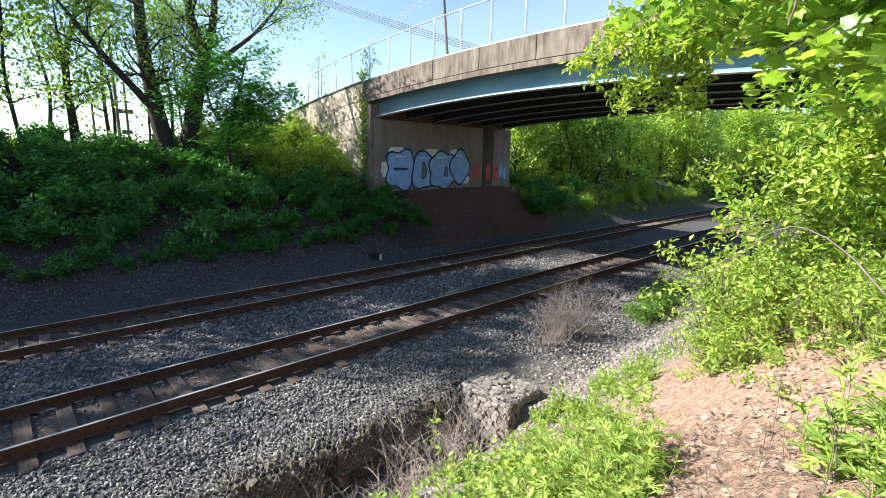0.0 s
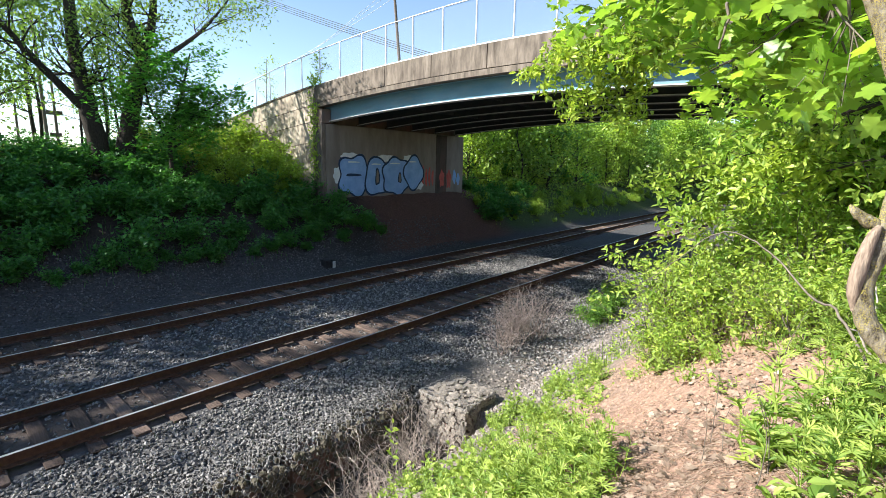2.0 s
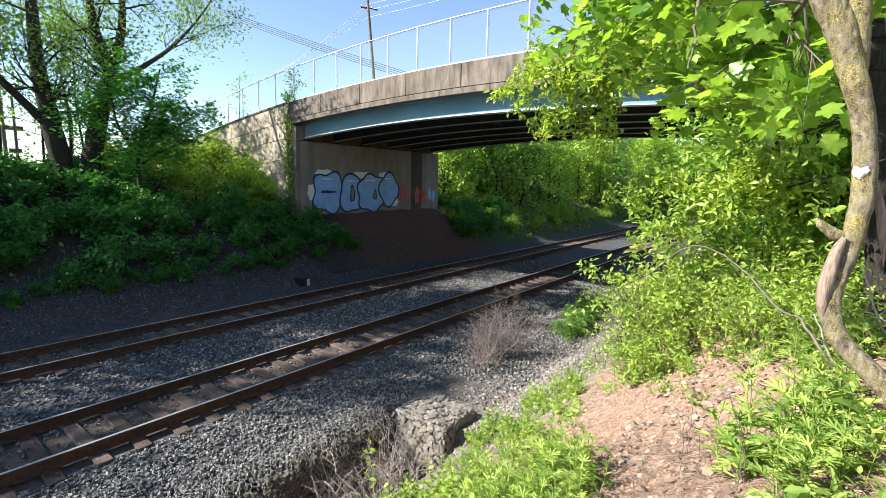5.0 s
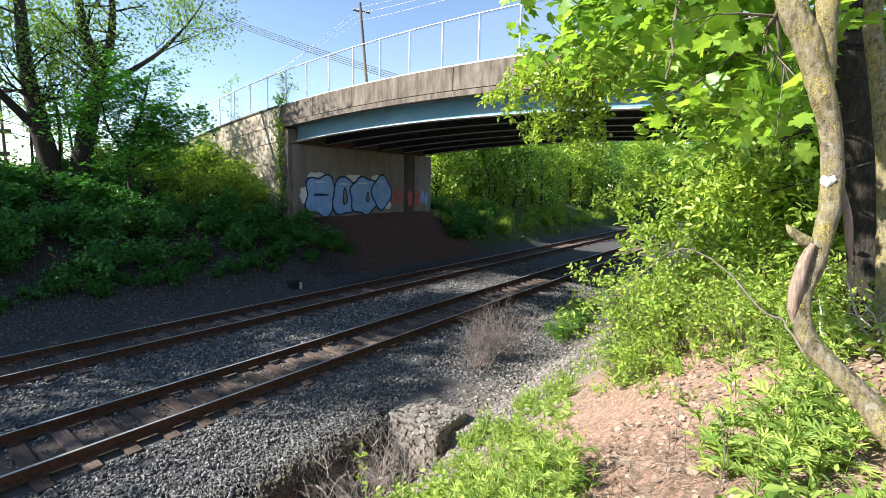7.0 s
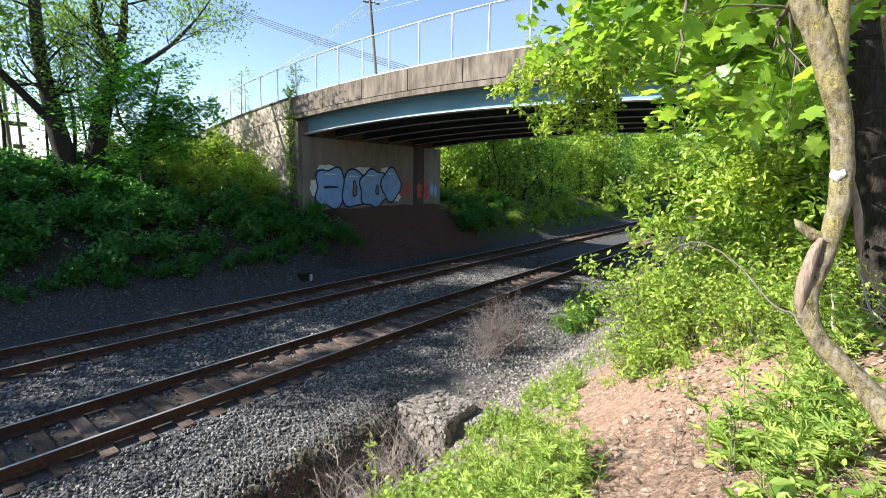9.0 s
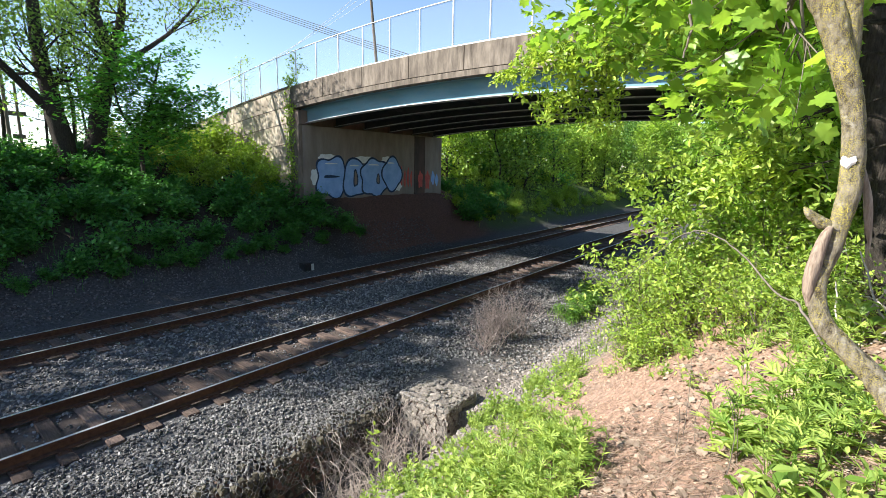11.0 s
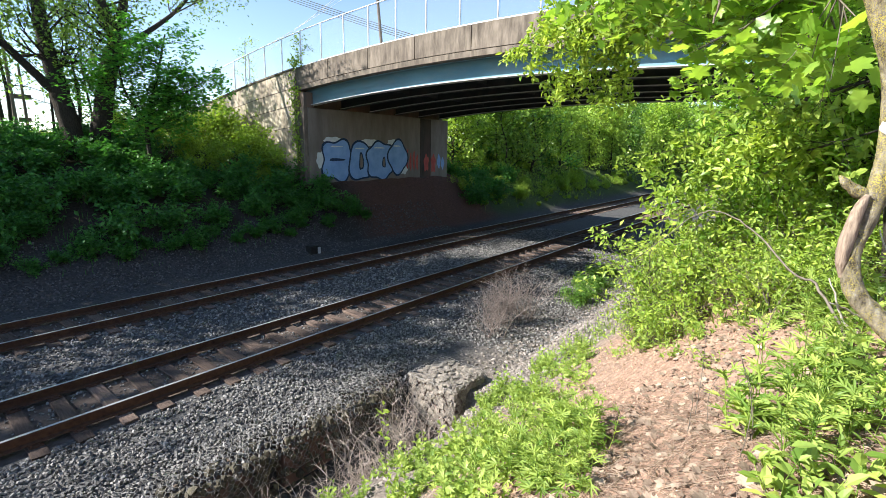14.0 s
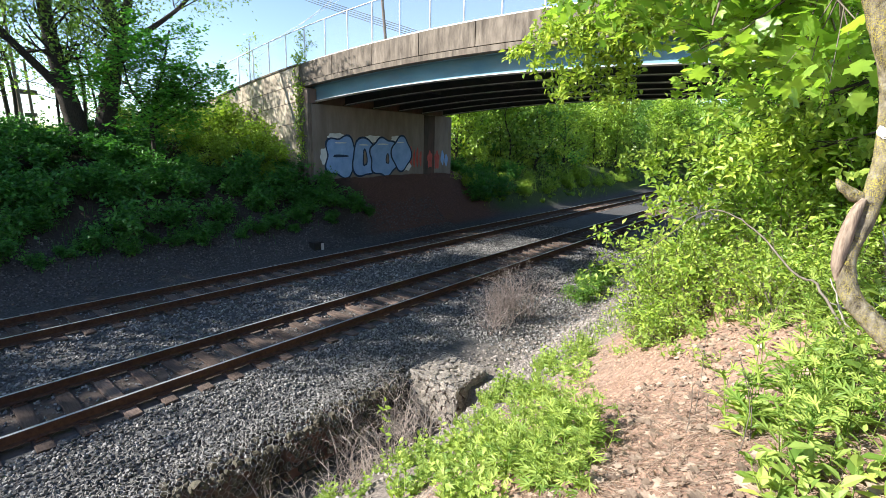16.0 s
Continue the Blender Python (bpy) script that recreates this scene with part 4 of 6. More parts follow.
def tree(name, base, stems, bark, leaf, label, seed, template=DIAMOND, leaf_size=(0.10, 0.16), limb=2.6, every=5, depth=2, per=16, spread=0.14, tilt=0.7,
         low=0.35, kids=(3, 4), out=0.8, lift=0.15, group="trees", leafname="crown", fine=True):
    """stems: lists of (x, y, z, radius) in world metres; limbs sprout from their upper part."""
    rng = np.random.default_rng(seed)
    t = root(name, *base, label, "tree", group)
    b = np.array(base)
    trunk, limbs, twigs = [], [], []
    for s in stems:
        s = np.array(s, float)
        L = smooth_line(s, 5)
        P, R = L[:, :3] - b, np.maximum(L[:, 3], 0.01)
        P = P + rng.normal(0, 1, P.shape) * R[:, None] * 0.06
        trunk.append((P, R))
        n = len(P)
        for i in range(int(n * low), n):
            for _ in range(every):
                if rng.uniform() > 0.42:
                    continue
                a = rng.uniform(0, 2 * math.pi)
                d = np.array([math.cos(a) * out, math.sin(a) * out, rng.uniform(0.0, 0.7)])
                k = 1 - 0.5 * (i / n)
                branchlets(rng, P[i], d, limb * k * rng.uniform(0.7, 1.2), min(R[i] * 0.45, 0.07), depth - 1, limbs, twigs, 0.75, lift, kids)
    for line in trunk:
        part_raw("trunk", tube_mesh("trunk", [line], bark, 10), t)
    if not fine:
        limbs = [s for s in limbs if len(s[0]) > 3]
    part_raw("limb_growth", tube_mesh("limb_growth", limbs, bark, 3), t)["kind"] = "stuff"
    pos = along(rng, twigs, per, spread)
    part_raw(leafname, leaf_mesh(leafname, template, pos, rng.uniform(*leaf_size, len(pos)), leaf, rng, tilt=tilt), t)["kind"] = "stuff"
    return t


def shrub(name, label, seed, leaf, twigmat, radius=(1, 1, 0.8), stems=9, per=26, leaf_size=(0.07, 0.13), template=DIAMOND, depth=2, spread=0.09, tilt=0.6, group="shrubs", kids=(3, 4), lift=0.2, fine=False):
    """A many-stemmed bush grown from its foot."""
    rng = np.random.default_rng(seed)
    t = root(name, 0, 0, 0, label, "shrub", group)
    lines, twigs = [], []
    for _ in range(stems):
        a = rng.uniform(0, 2 * math.pi)
        lean = rng.uniform(0.1, 1.0)
        d = np.array([math.cos(a) * lean * radius[0], math.sin(a) * lean * radius[1], radius[2]])
        branchlets(rng, (rng.normal(0, 0.1), rng.normal(0, 0.1), -0.1), d, np.linalg.norm(d) * rng.uniform(0.7, 1.0), 0.018, depth, lines, twigs, 0.7, lift, kids)
    if not fine:
        lines = [s for s in lines if len(s[0]) > 3]
    part_raw("stem_growth", tube_mesh("stem_growth", lines, twigmat, 3), t)["kind"] = "stuff"
    pos = along(rng, twigs, per, spread)
    pos[:, 2] = np.maximum(pos[:, 2], 0.02)
    part_raw("leaf_mass", leaf_mesh("leaf_mass", template, pos, rng.uniform(*leaf_size, len(pos)), leaf, rng, tilt=tilt), t)["kind"] = "stuff"
    return t


def plant_at(kinds, places, rng, scale=(0.8, 1.25), sink=0.05, thin=1.0):
    """Copies of shrub kinds at (x, y) places on the ground; the first of each kind is moved to its first place."""
    used = set()
    for k, (x, y, *s) in enumerate(places):
        ob = kinds[k % len(kinds)]
        sc = s[0] if s else rng.uniform(*scale)
        m = pose(x, y, float(height(x, y)) - sink, 0, 0, rng.uniform(0, 360)) @ Matrix.Diagonal((sc, sc, sc * rng.uniform(0.85, 1.1), 1))
        if ob.name not in used:
            used.add(ob.name)
            ob.matrix_basis = m
        elif (k * 0.618034) % 1 < thin:
            copy_thing(ob, m)


VRNG = np.random.default_rng(99)

# ---------------------------------------------------------------- far bank: shrubs, trees, poles
bank = [shrub("bank_shrub", "dense dark green shrub on the shaded bank", 200 + k, L_BANK, M_TWIG, (1.5, 1.5, 1.15), 9, 12, (0.18, 0.35), spread=0.16, tilt=0.5) for k in range(4)]
places = []
for x in np.arange(-26.6, -17.9, 1.25):
    for y in np.arange(-3.0, 14.3, 1.3):
        px, py = x + VRNG.uniform(-0.5, 0.5), y + VRNG.uniform(-0.6, 0.6)
        if px > -18.7 and VRNG.uniform() < 0.4:
            continue
        if (py > 13.1 and px > -20.6) or (px < -21.6 and py > 8.6):
            continue
        places.append((px, py, VRNG.uniform(0.6, 0.95) if px < -19.6 else VRNG.uniform(0.5, 0.78)))
places += [(-18.1 + 0.25 * math.sin(k * 2.3), -2.0 + 0.8 * k, 0.42 + 0.14 * math.sin(k * 1.7)) for k in range(19)]
places += [(-21.9, 8.7, 0.55), (-22.1, 9.4, 0.5), (-21.8, 10.1, 0.5), (-22.3, 8.9, 0.6), (-21.9, 11.0, 0.45), (-21.5, 9.7, 0.5)]
places += [(-19.3, 13.4, 0.75), (-19.0, 14.1, 0.7), (-18.8, 14.9, 0.65), (-18.6, 15.7, 0.55), (-18.4, 16.4, 0.4), (-19.6, 14.6, 0.55), (-20.9, 13.4, 0.8), (-18.7, 12.9, 0.6), (-18.3, 13.8, 0.5), (-18.5, 12.2, 0.55)]
plant_at(bank, places, VRNG)
sunny = [shrub("sunlit_shrub", "yellow-green young shrub along the wing wall", 220 + k, L_BANKLIGHT, M_TWIG, (1.1, 1.1, 1.3), 9, 16, (0.12, 0.22), spread=0.14) for k in range(2)]
plant_at(sunny, [(-21.6, 13.2, 0.9), (-22.9, 13.0, 1.0), (-24.2, 13.2, 1.1), (-25.6, 12.8, 1.15), (-27.2, 12.6, 1.1), (-28.8, 12.3, 1.1), (-26.5, 11.0, 1.0), (-28.2, 10.2, 1.0), (-30.0, 9.0, 1.0),
                 (-31, 12.5, 1.0), (-33, 11.2, 0.9), (-27.8, 8.2, 0.8), (-22.0, 12.0, 0.75), (-22.6, 10.8, 0.7), (-23.8, 11.6, 0.8), (-24.0, 10.0, 0.7), (-25.2, 10.8, 0.75), (-25.6, 9.2, 0.7), (-22.4, 9.6, 0.6), (-26.9, 9.6, 0.8), (-21.2, 12.4, 0.6)], VRNG)

tree("twin_trunk_tree", (-25, 6.9, 3.6),
     [[(-24.9, 6.05, 3.2, 0.46), (-25, 5.88, 5.2, 0.39), (-25, 5.66, 6.9, 0.33), (-25, 5.46, 8.5, 0.26), (-25, 5.42, 11.3, 0.18), (-25.2, 5.4, 15.0, 0.07)],
      [(-25, 5.72, 6.2, 0.20), (-25.1, 4.75, 7.4, 0.15), (-25.1, 3.8, 8.6, 0.12), (-25.4, 2.6, 10.4, 0.05)],
      [(-25.1, 6.7, 3.3, 0.44), (-25, 7.1, 5.6, 0.37), (-25, 7.65, 7.7, 0.34), (-25, 7.97, 8.96, 0.28), (-25, 7.5, 10.5, 0.20), (-25, 7.3, 13.5, 0.08)],
      [(-25, 7.97, 8.9, 0.22), (-25, 8.45, 10.5, 0.18), (-25, 8.6, 12.2, 0.13), (-25, 8.5, 15.5, 0.05)],
      [(-25, 7.85, 8.4, 0.15), (-24.9, 9.2, 9.35, 0.11), (-24.9, 10.66, 10.66, 0.075), (-24.8, 12.07, 12.5, 0.04), (-24.7, 13.0, 14.2, 0.02)]],
     M_BARK, L_TREE, "large twin-trunked tree with dark bark and thin spring leaves", 301, leaf_size=(0.09, 0.19), limb=2.5, every=3, depth=3, per=32, spread=0.36, low=0.4, kids=(2, 3))
tree("green_maple_tree", (-22.27, 7.87, 2.67), [[(-22.27, 7.87, 2.67, 0.10), (-22.27, 7.87, 5.17, 0.08), (-22.18, 8.35, 6.89, 0.06), (-22.08, 8.83, 8.81, 0.03)], [(-22.27, 7.97, 5.17, 0.05), (-22.08, 9.12, 6.32, 0.04), (-21.89, 10.27, 7.18, 0.02)], [(-22.27, 7.87, 4.78, 0.05), (-22.18, 8.64, 5.36, 0.04), (-22.08, 9.70, 5.93, 0.02)], [(-22.27, 7.87, 5.36, 0.05), (-22.46, 7.30, 6.32, 0.04), (-22.46, 7.10, 7.66, 0.02)]],
     M_BARK, L_MAPLEDARK, "young dense green tree on the bank beside the bridge", 302, leaf_size=(0.13, 0.25), limb=1.75, every=6, depth=3, per=16, spread=0.15, tilt=0.35, low=0.35, kids=(2, 3), lift=-0.05, out=1.4)


def small_tree(x, y, h, r, seed, leaf, label, limb=1.8, lean=0.05, per=12, **k):
    rng = np.random.default_rng(seed)
    z = float(height(x, y)) - 0.1
    pts = [(x + rng.normal(0, lean) * h * f, y + rng.normal(0, lean) * h * f, z + h * f, r * (1 - 0.8 * f)) for f in (0, 0.35, 0.7, 1)]
    return tree("tree", (x, y, z), [pts], M_BARK, leaf, label, seed, limb=limb, per=per, **k)


for k, (x, y, h, r) in enumerate(((-29.5, 3.0, 8, 0.09), (-31, 1.2, 10, 0.1), (-34, 5.5, 10, 0.1), (-38, 9.5, 9, 0.08), (-33, 3.6, 13, 0.22), (-35, -1.0, 11, 0.12), (-40, -1.0, 12, 0.14), (-37, -5, 12, 0.16), (-39, 6.0, 12, 0.13), (-42, 3.0, 12, 0.14))):
    small_tree(x, y, h, r, 320 + k, L_TREE, "slim spring tree with thin foliage behind the bank", every=4, per=12, low=0.2, depth=3, kids=(2, 3), leaf_size=(0.15, 0.28), spread=0.3)
for k, (y, h, r) in enumerate(((7.12, 8.5, 0.07), (8.59, 6.5, 0.05), (7.83, 9.5, 0.06), (6.10, 9.0, 0.06))):
    small_tree(-28.5, y, h, r, 332 + k, L_WOOD, "slender green sapling behind the twin-trunked tree", every=4, per=9, low=0.15, depth=2, kids=(2, 3), leaf_size=(0.12, 0.22), limb=1.3, spread=0.2, tilt=0.4)
# young trees rooted on the approach behind the fence
for k, s in enumerate(([(-27.04, 15.00, 7.30, 0.030), (-26.93, 15.00, 8.69, 0.019), (-26.82, 15.00, 10.27, 0.009)], [(-21.54, 15.00, 7.60, 0.030), (-21.51, 15.00, 8.81, 0.019), (-21.48, 15.00, 9.51, 0.009)])):
    tree("young_tree", s[0][:3], [s], M_TWIG, L_BANKLIGHT, "thin young tree behind the bridge fence", 337 + k, leaf_size=(0.08, 0.15), limb=0.8, every=4, depth=2, per=6, spread=0.1, low=0.2, kids=(2, 3))
# trees along the bank that shade the tracks
for k, (x, y, h, r) in enumerate(((-24.5, -2.2, 15, 0.3), (-27.0, -5.5, 16, 0.3), (-23.8, -6.2, 14, 0.28), (-26.0, -10.0, 10, 0.25), (-30.5, -4.8, 14, 0.2), (-26.5, -13.0, 16, 0.3), (-25.5, -17.5, 12.6, 0.28), (-30, -9, 15, 0.25))):
    small_tree(x, y, h, r, 340 + k, L_TREE, "tall leafy tree on the bank shading the tracks", every=5, per=9, low=0.22, depth=3, kids=(3, 3), leaf_size=(0.31, 0.54), limb=3.2, spread=0.35)

# woods past the bridge
woods = [small_tree(x, y, h, r, 360 + k, leaf, "sunlit green tree in the woods past the bridge", every=6, per=10, fine=False, low=0.05, depth=2, kids=(4, 6), leaf_size=(0.25, 0.44), limb=2.8, spread=0.3)
         for k, (x, y, h, r, leaf) in enumerate(((-24, 31, 6.5, 0.12, L_BANKLIGHT), (-22, 36, 6.5, 0.1, L_TREE), (-26, 41, 9, 0.14, L_WOOD), (-21.5, 46, 8, 0.1, L_BANKLIGHT)))]
for k in range(84):
    o = woods[k % 4]
    if k < 44:
        x, y = VRNG.uniform(-36, -21.5), VRNG.uniform(29, 75)
    elif k < 68:
        x, y = VRNG.uniform(-30, 8), VRNG.uniform(82, 120)
    else:
        x, y = VRNG.uniform(-3, 8), VRNG.uniform(28, 75)
    s = VRNG.uniform(0.55, 0.85) if y < 80 else VRNG.uniform(0.9, 1.4)
    turn = VRNG.uniform(0, 360)
    if (k * 0.618034) % 1 < 0.8:
        copy_thing(o, pose(x, y, float(height(x, y)) - 0.1, 0, 0, turn) @ Matrix.Diagonal((s, s, s, 1)))
for k, (x, y, s) in enumerate(((-6.2, 62, 0.8), (-4.8, 66, 0.9), (-6.6, 72, 1.0), (-5.4, 78, 1.0), (-19.5, 78, 0.9), (-21, 86, 1.1), (-19.2, 92, 1.1), (-20, 104, 1.3), (-15, 122, 1.5), (-11.5, 124, 1.4), (-8, 121, 1.5), (-4.5, 118, 1.4), (-18.5, 112, 1.3), (-5.5, 96, 1.2))):
    copy_thing(woods[k % 4], pose(x, y, float(height(x, y)) - 0.1, 0, 0, k * 77.0) @ Matrix.Diagonal((s, s, s, 1)))
FRNG = np.random.default_rng(55)
for k in range(12):
    x, y, s = -31.8 + 1.5 * (k % 4) - 2.2 + FRNG.uniform(-0.6, 0.6), 112 + 9 * (k // 4), FRNG.uniform(1.1, 1.5)
    copy_thing(woods[k % 4], pose(x, y, float(height(x, y)) - 0.3, 0, 0, FRNG.uniform(0, 360)) @ Matrix.Diagonal((s, s, s, 1)))
for k in range(90):
    x, y = (FRNG.uniform(-34, -20.5), FRNG.uniform(34, 80)) if k < 36 else ((FRNG.uniform(-34, 6), FRNG.uniform(95, 150)) if k < 70 else (FRNG.uniform(-4, 8), FRNG.uniform(34, 95)))
    s = FRNG.uniform(0.7, 1.0) if y < 80 else FRNG.uniform(1.1, 1.7)
    copy_thing(woods[(0, 2, 1, 3)[k % 4]], pose(x, y, float(height(x, y)) - 0.3, 0, 0, FRNG.uniform(0, 360)) @ Matrix.Diagonal((s, s, s, 1)))
for k in range(10):
    x, y, s = FRNG.uniform(-25, -19.5), FRNG.uniform(29, 70), FRNG.uniform(0.7, 1.1)
    copy_thing(bank[k % 4], pose(x, y, float(height(x, y)) - 0.05, 0, 0, FRNG.uniform(0, 360)) @ Matrix.Diagonal((s, s, s, 1)))
grassy = [shrub("verge_shrub", "light green shrub on the sunlit bank past the bridge", 240 + k, L_BANKLIGHT, M_TWIG, (1.5, 1.5, 0.9), 8, 10, (0.15, 0.29), spread=0.16) for k in range(2)]
plant_at(grassy, [(VRNG.uniform(-26, -18.6), VRNG.uniform(26.5, 60)) for _ in range(70)] + [(VRNG.uniform(-19.2, -17.9), VRNG.uniform(28, 62)) for _ in range(34)], VRNG, (0.5, 1.0), thin=0.65)
plant_at([grassy[1]], [(-18.2, 27.0, 0.4)] + [(VRNG.uniform(-19.2, -17.2), VRNG.uniform(26.5, 46), VRNG.uniform(0.3, 0.55)) for _ in range(36)], VRNG, thin=0.65)
LRNG = np.random.default_rng(77)
for k in range(30):
    x, y, s = LRNG.uniform(-20.2, -18.3), 28.5 + k * 1.15 + LRNG.uniform(-0.5, 0.5), LRNG.uniform(0.55, 0.9)
    copy_thing(grassy[k % 2], pose(x, y, float(height(x, y)) - 0.05, 0, 0, LRNG.uniform(0, 360)) @ Matrix.Diagonal((s, s, s * 1.1, 1)))
for k in range(12):
    x, y, s = LRNG.uniform(-21.5, -18.4), LRNG.uniform(26.2, 30.5), LRNG.uniform(0.6, 0.9)
    copy_thing(bank[k % 4], pose(x, y, float(height(x, y)) - 0.05, 0, 0, LRNG.uniform(0, 360)) @ Matrix.Diagonal((s, s, s, 1)))
plant_at([grassy[0]], [(-19.3, 25.9, 0.5)] + [(VRNG.uniform(-5.5, -1.5), VRNG.uniform(16, 70)) for _ in range(30)], VRNG, (0.5, 1.0), thin=0.65)


# ---------------------------------------------------------------- poles and wires
def utility_pole(x, y, z0, z1, lean, label, arms=True, r=0.15):
    p = root("utility_pole", x, y, z0, label, "utility pole", "utility poles")
    h = z1 - z0
    part_raw("shaft", tube_mesh("shaft", [([(0, 0, 0), (lean * 0.5, 0, h * 0.5), (lean, 0, h)], [r, r * 0.85, r * 0.7])], M_POLE, 10), p)
    if arms:
        for dz in (0.7,):
            bm = box_bm(-0.75, 0.75, -0.05, 0.05, -0.055, 0.055, bevel=0.01)
            bm.transform(pose(lean, 0.18, h - dz, 0, 0, 62))
            part("cross_arm", bm, M_POLE, p)
            for s in (-0.65, -0.25, 0.25, 0.65):
                c = bmesh.new()
                bmesh.ops.create_cone(c, cap_ends=True, segments=8, radius1=0.05, radius2=0.03, depth=0.16)
                c.transform(pose(lean, 0.18, h - dz, 0, 0, 62) @ pose(s, 0, 0.15))
                part("insulator", c, M_SIGN, p)
    return p


utility_pole(-30.2, 30.0, 4.4, 20.1, -1.85, "weathered wooden utility pole behind the bridge", True, 0.16)
utility_pole(-45.0, 7.6, 4.6, 14.5, -0.5, "thin leaning wooden pole beyond the bank", True, 0.13)
short = utility_pole(-45.5, 8.3, 4.6, 9.8, -0.1, "short wooden pole with boards beyond the bank", False, 0.11)
for dz, w in ((3.0, 0.75), (1.4, 0.45)):
    part("board", box_bm(-0.04, 0.04, -w, w * 0.6, dz - 0.16, dz + 0.16, bevel=0.02), M_POLE, short, "weathered brown board")
utility_pole(-45.0, 6.0, 4.6, 8.4, 0.1, "short grey pole beyond the bank", False, 0.09)


def wire(a, b, sag, r, label, mat=M_CABLE):
    a, b = np.array(a), np.array(b)
    pts = [a * (1 - t) + b * t - np.array([0, 0, sag * 4 * t * (1 - t)]) for t in np.linspace(0, 1, 24)]
    tagged(new("overhead_wire", tube_mesh("overhead_wire", [(pts, [r] * 24)], mat, 4)), label, "wire", "overhead wires")


for k in range(4):
    wire((-75, 30 + 0.2 * k, 31.2 - 0.27 * k), (-10, 30 + 0.2 * k, 7.6 - 0.14 * k), 0.6, 0.026, "black bundled utility cable over the road")
for k, (z, dz) in enumerate(((19.7, 8.0), (19.2, 7.6), (18.6, 7.4))):
    wire((-85, 36, z - dz + 2.0 * k), (-32, 30, z), 1.2, 0.02, "thin pale overhead power wire", M_SIGN)
    wire((-32, 30, z), (12, 26, z - 1.2 + 0.4 * k), 0.8, 0.02, "thin pale overhead power wire", M_SIGN)


def build_lineside_box():
    """Small black box standing beside the far rail."""
    b = root("lineside_box", -16.75, 11.8, -0.25, "small black lineside box beside the far rail", "equipment box")
    part("housing", box_bm(-0.19, 0.19, -0.17, 0.17, 0, 0.42, bevel=0.03), M_BLACK, b)
    part("lid", box_bm(-0.21, 0.21, -0.19, 0.19, 0.424, 0.47, bevel=0.015), M_BLACK, b)
    part("marker_plate", box_bm(0.17, 0.20, 0.18, 0.32, 0.05, 0.40, bevel=0.01), M_SIGN, b, "pale metal marker plate")


build_lineside_box()
rock = new("pale_rock", PEBBLES[2])
rock.matrix_basis = pose(-18.4, 27.2, 0.25, 0, 0, 40) @ Matrix.Diagonal((0.9, 0.5, 0.35, 1))
tagged(rock, "pale flat rock on the earth slope", "rock")

# ---------------------------------------------------------------- near bank: trees
def bark_mesh(name, lines, mat, sides, rough):
    """Tubes with knobbly, lengthwise-ridged skins; rough: relief as a share of the radius."""
    out_v, out_f, base = [], [], 0
    for P, R in lines:
        v, f = tubes([(P, R)], sides)
        axis, rad = np.repeat(np.asarray(P, float), sides, 0), np.repeat(np.asarray(R, float), sides)
        d = np.array([0.9 * noise.noise((x * 11, y * 11, z * 7)) + 0.55 * noise.noise((x * 48, y * 48, z * 17)) + 0.3 * noise.noise((x * 120, y * 120, z * 70)) for x, y, z in v])
        out_v.append(axis + (v - axis) * (1 + rough * d * np.minimum(1, rad / 0.03))[:, None])
        out_f.append(f + base)
        base += len(v)
    return raw_mesh(name, np.concatenate(out_v), np.concatenate(out_f), mat, True)


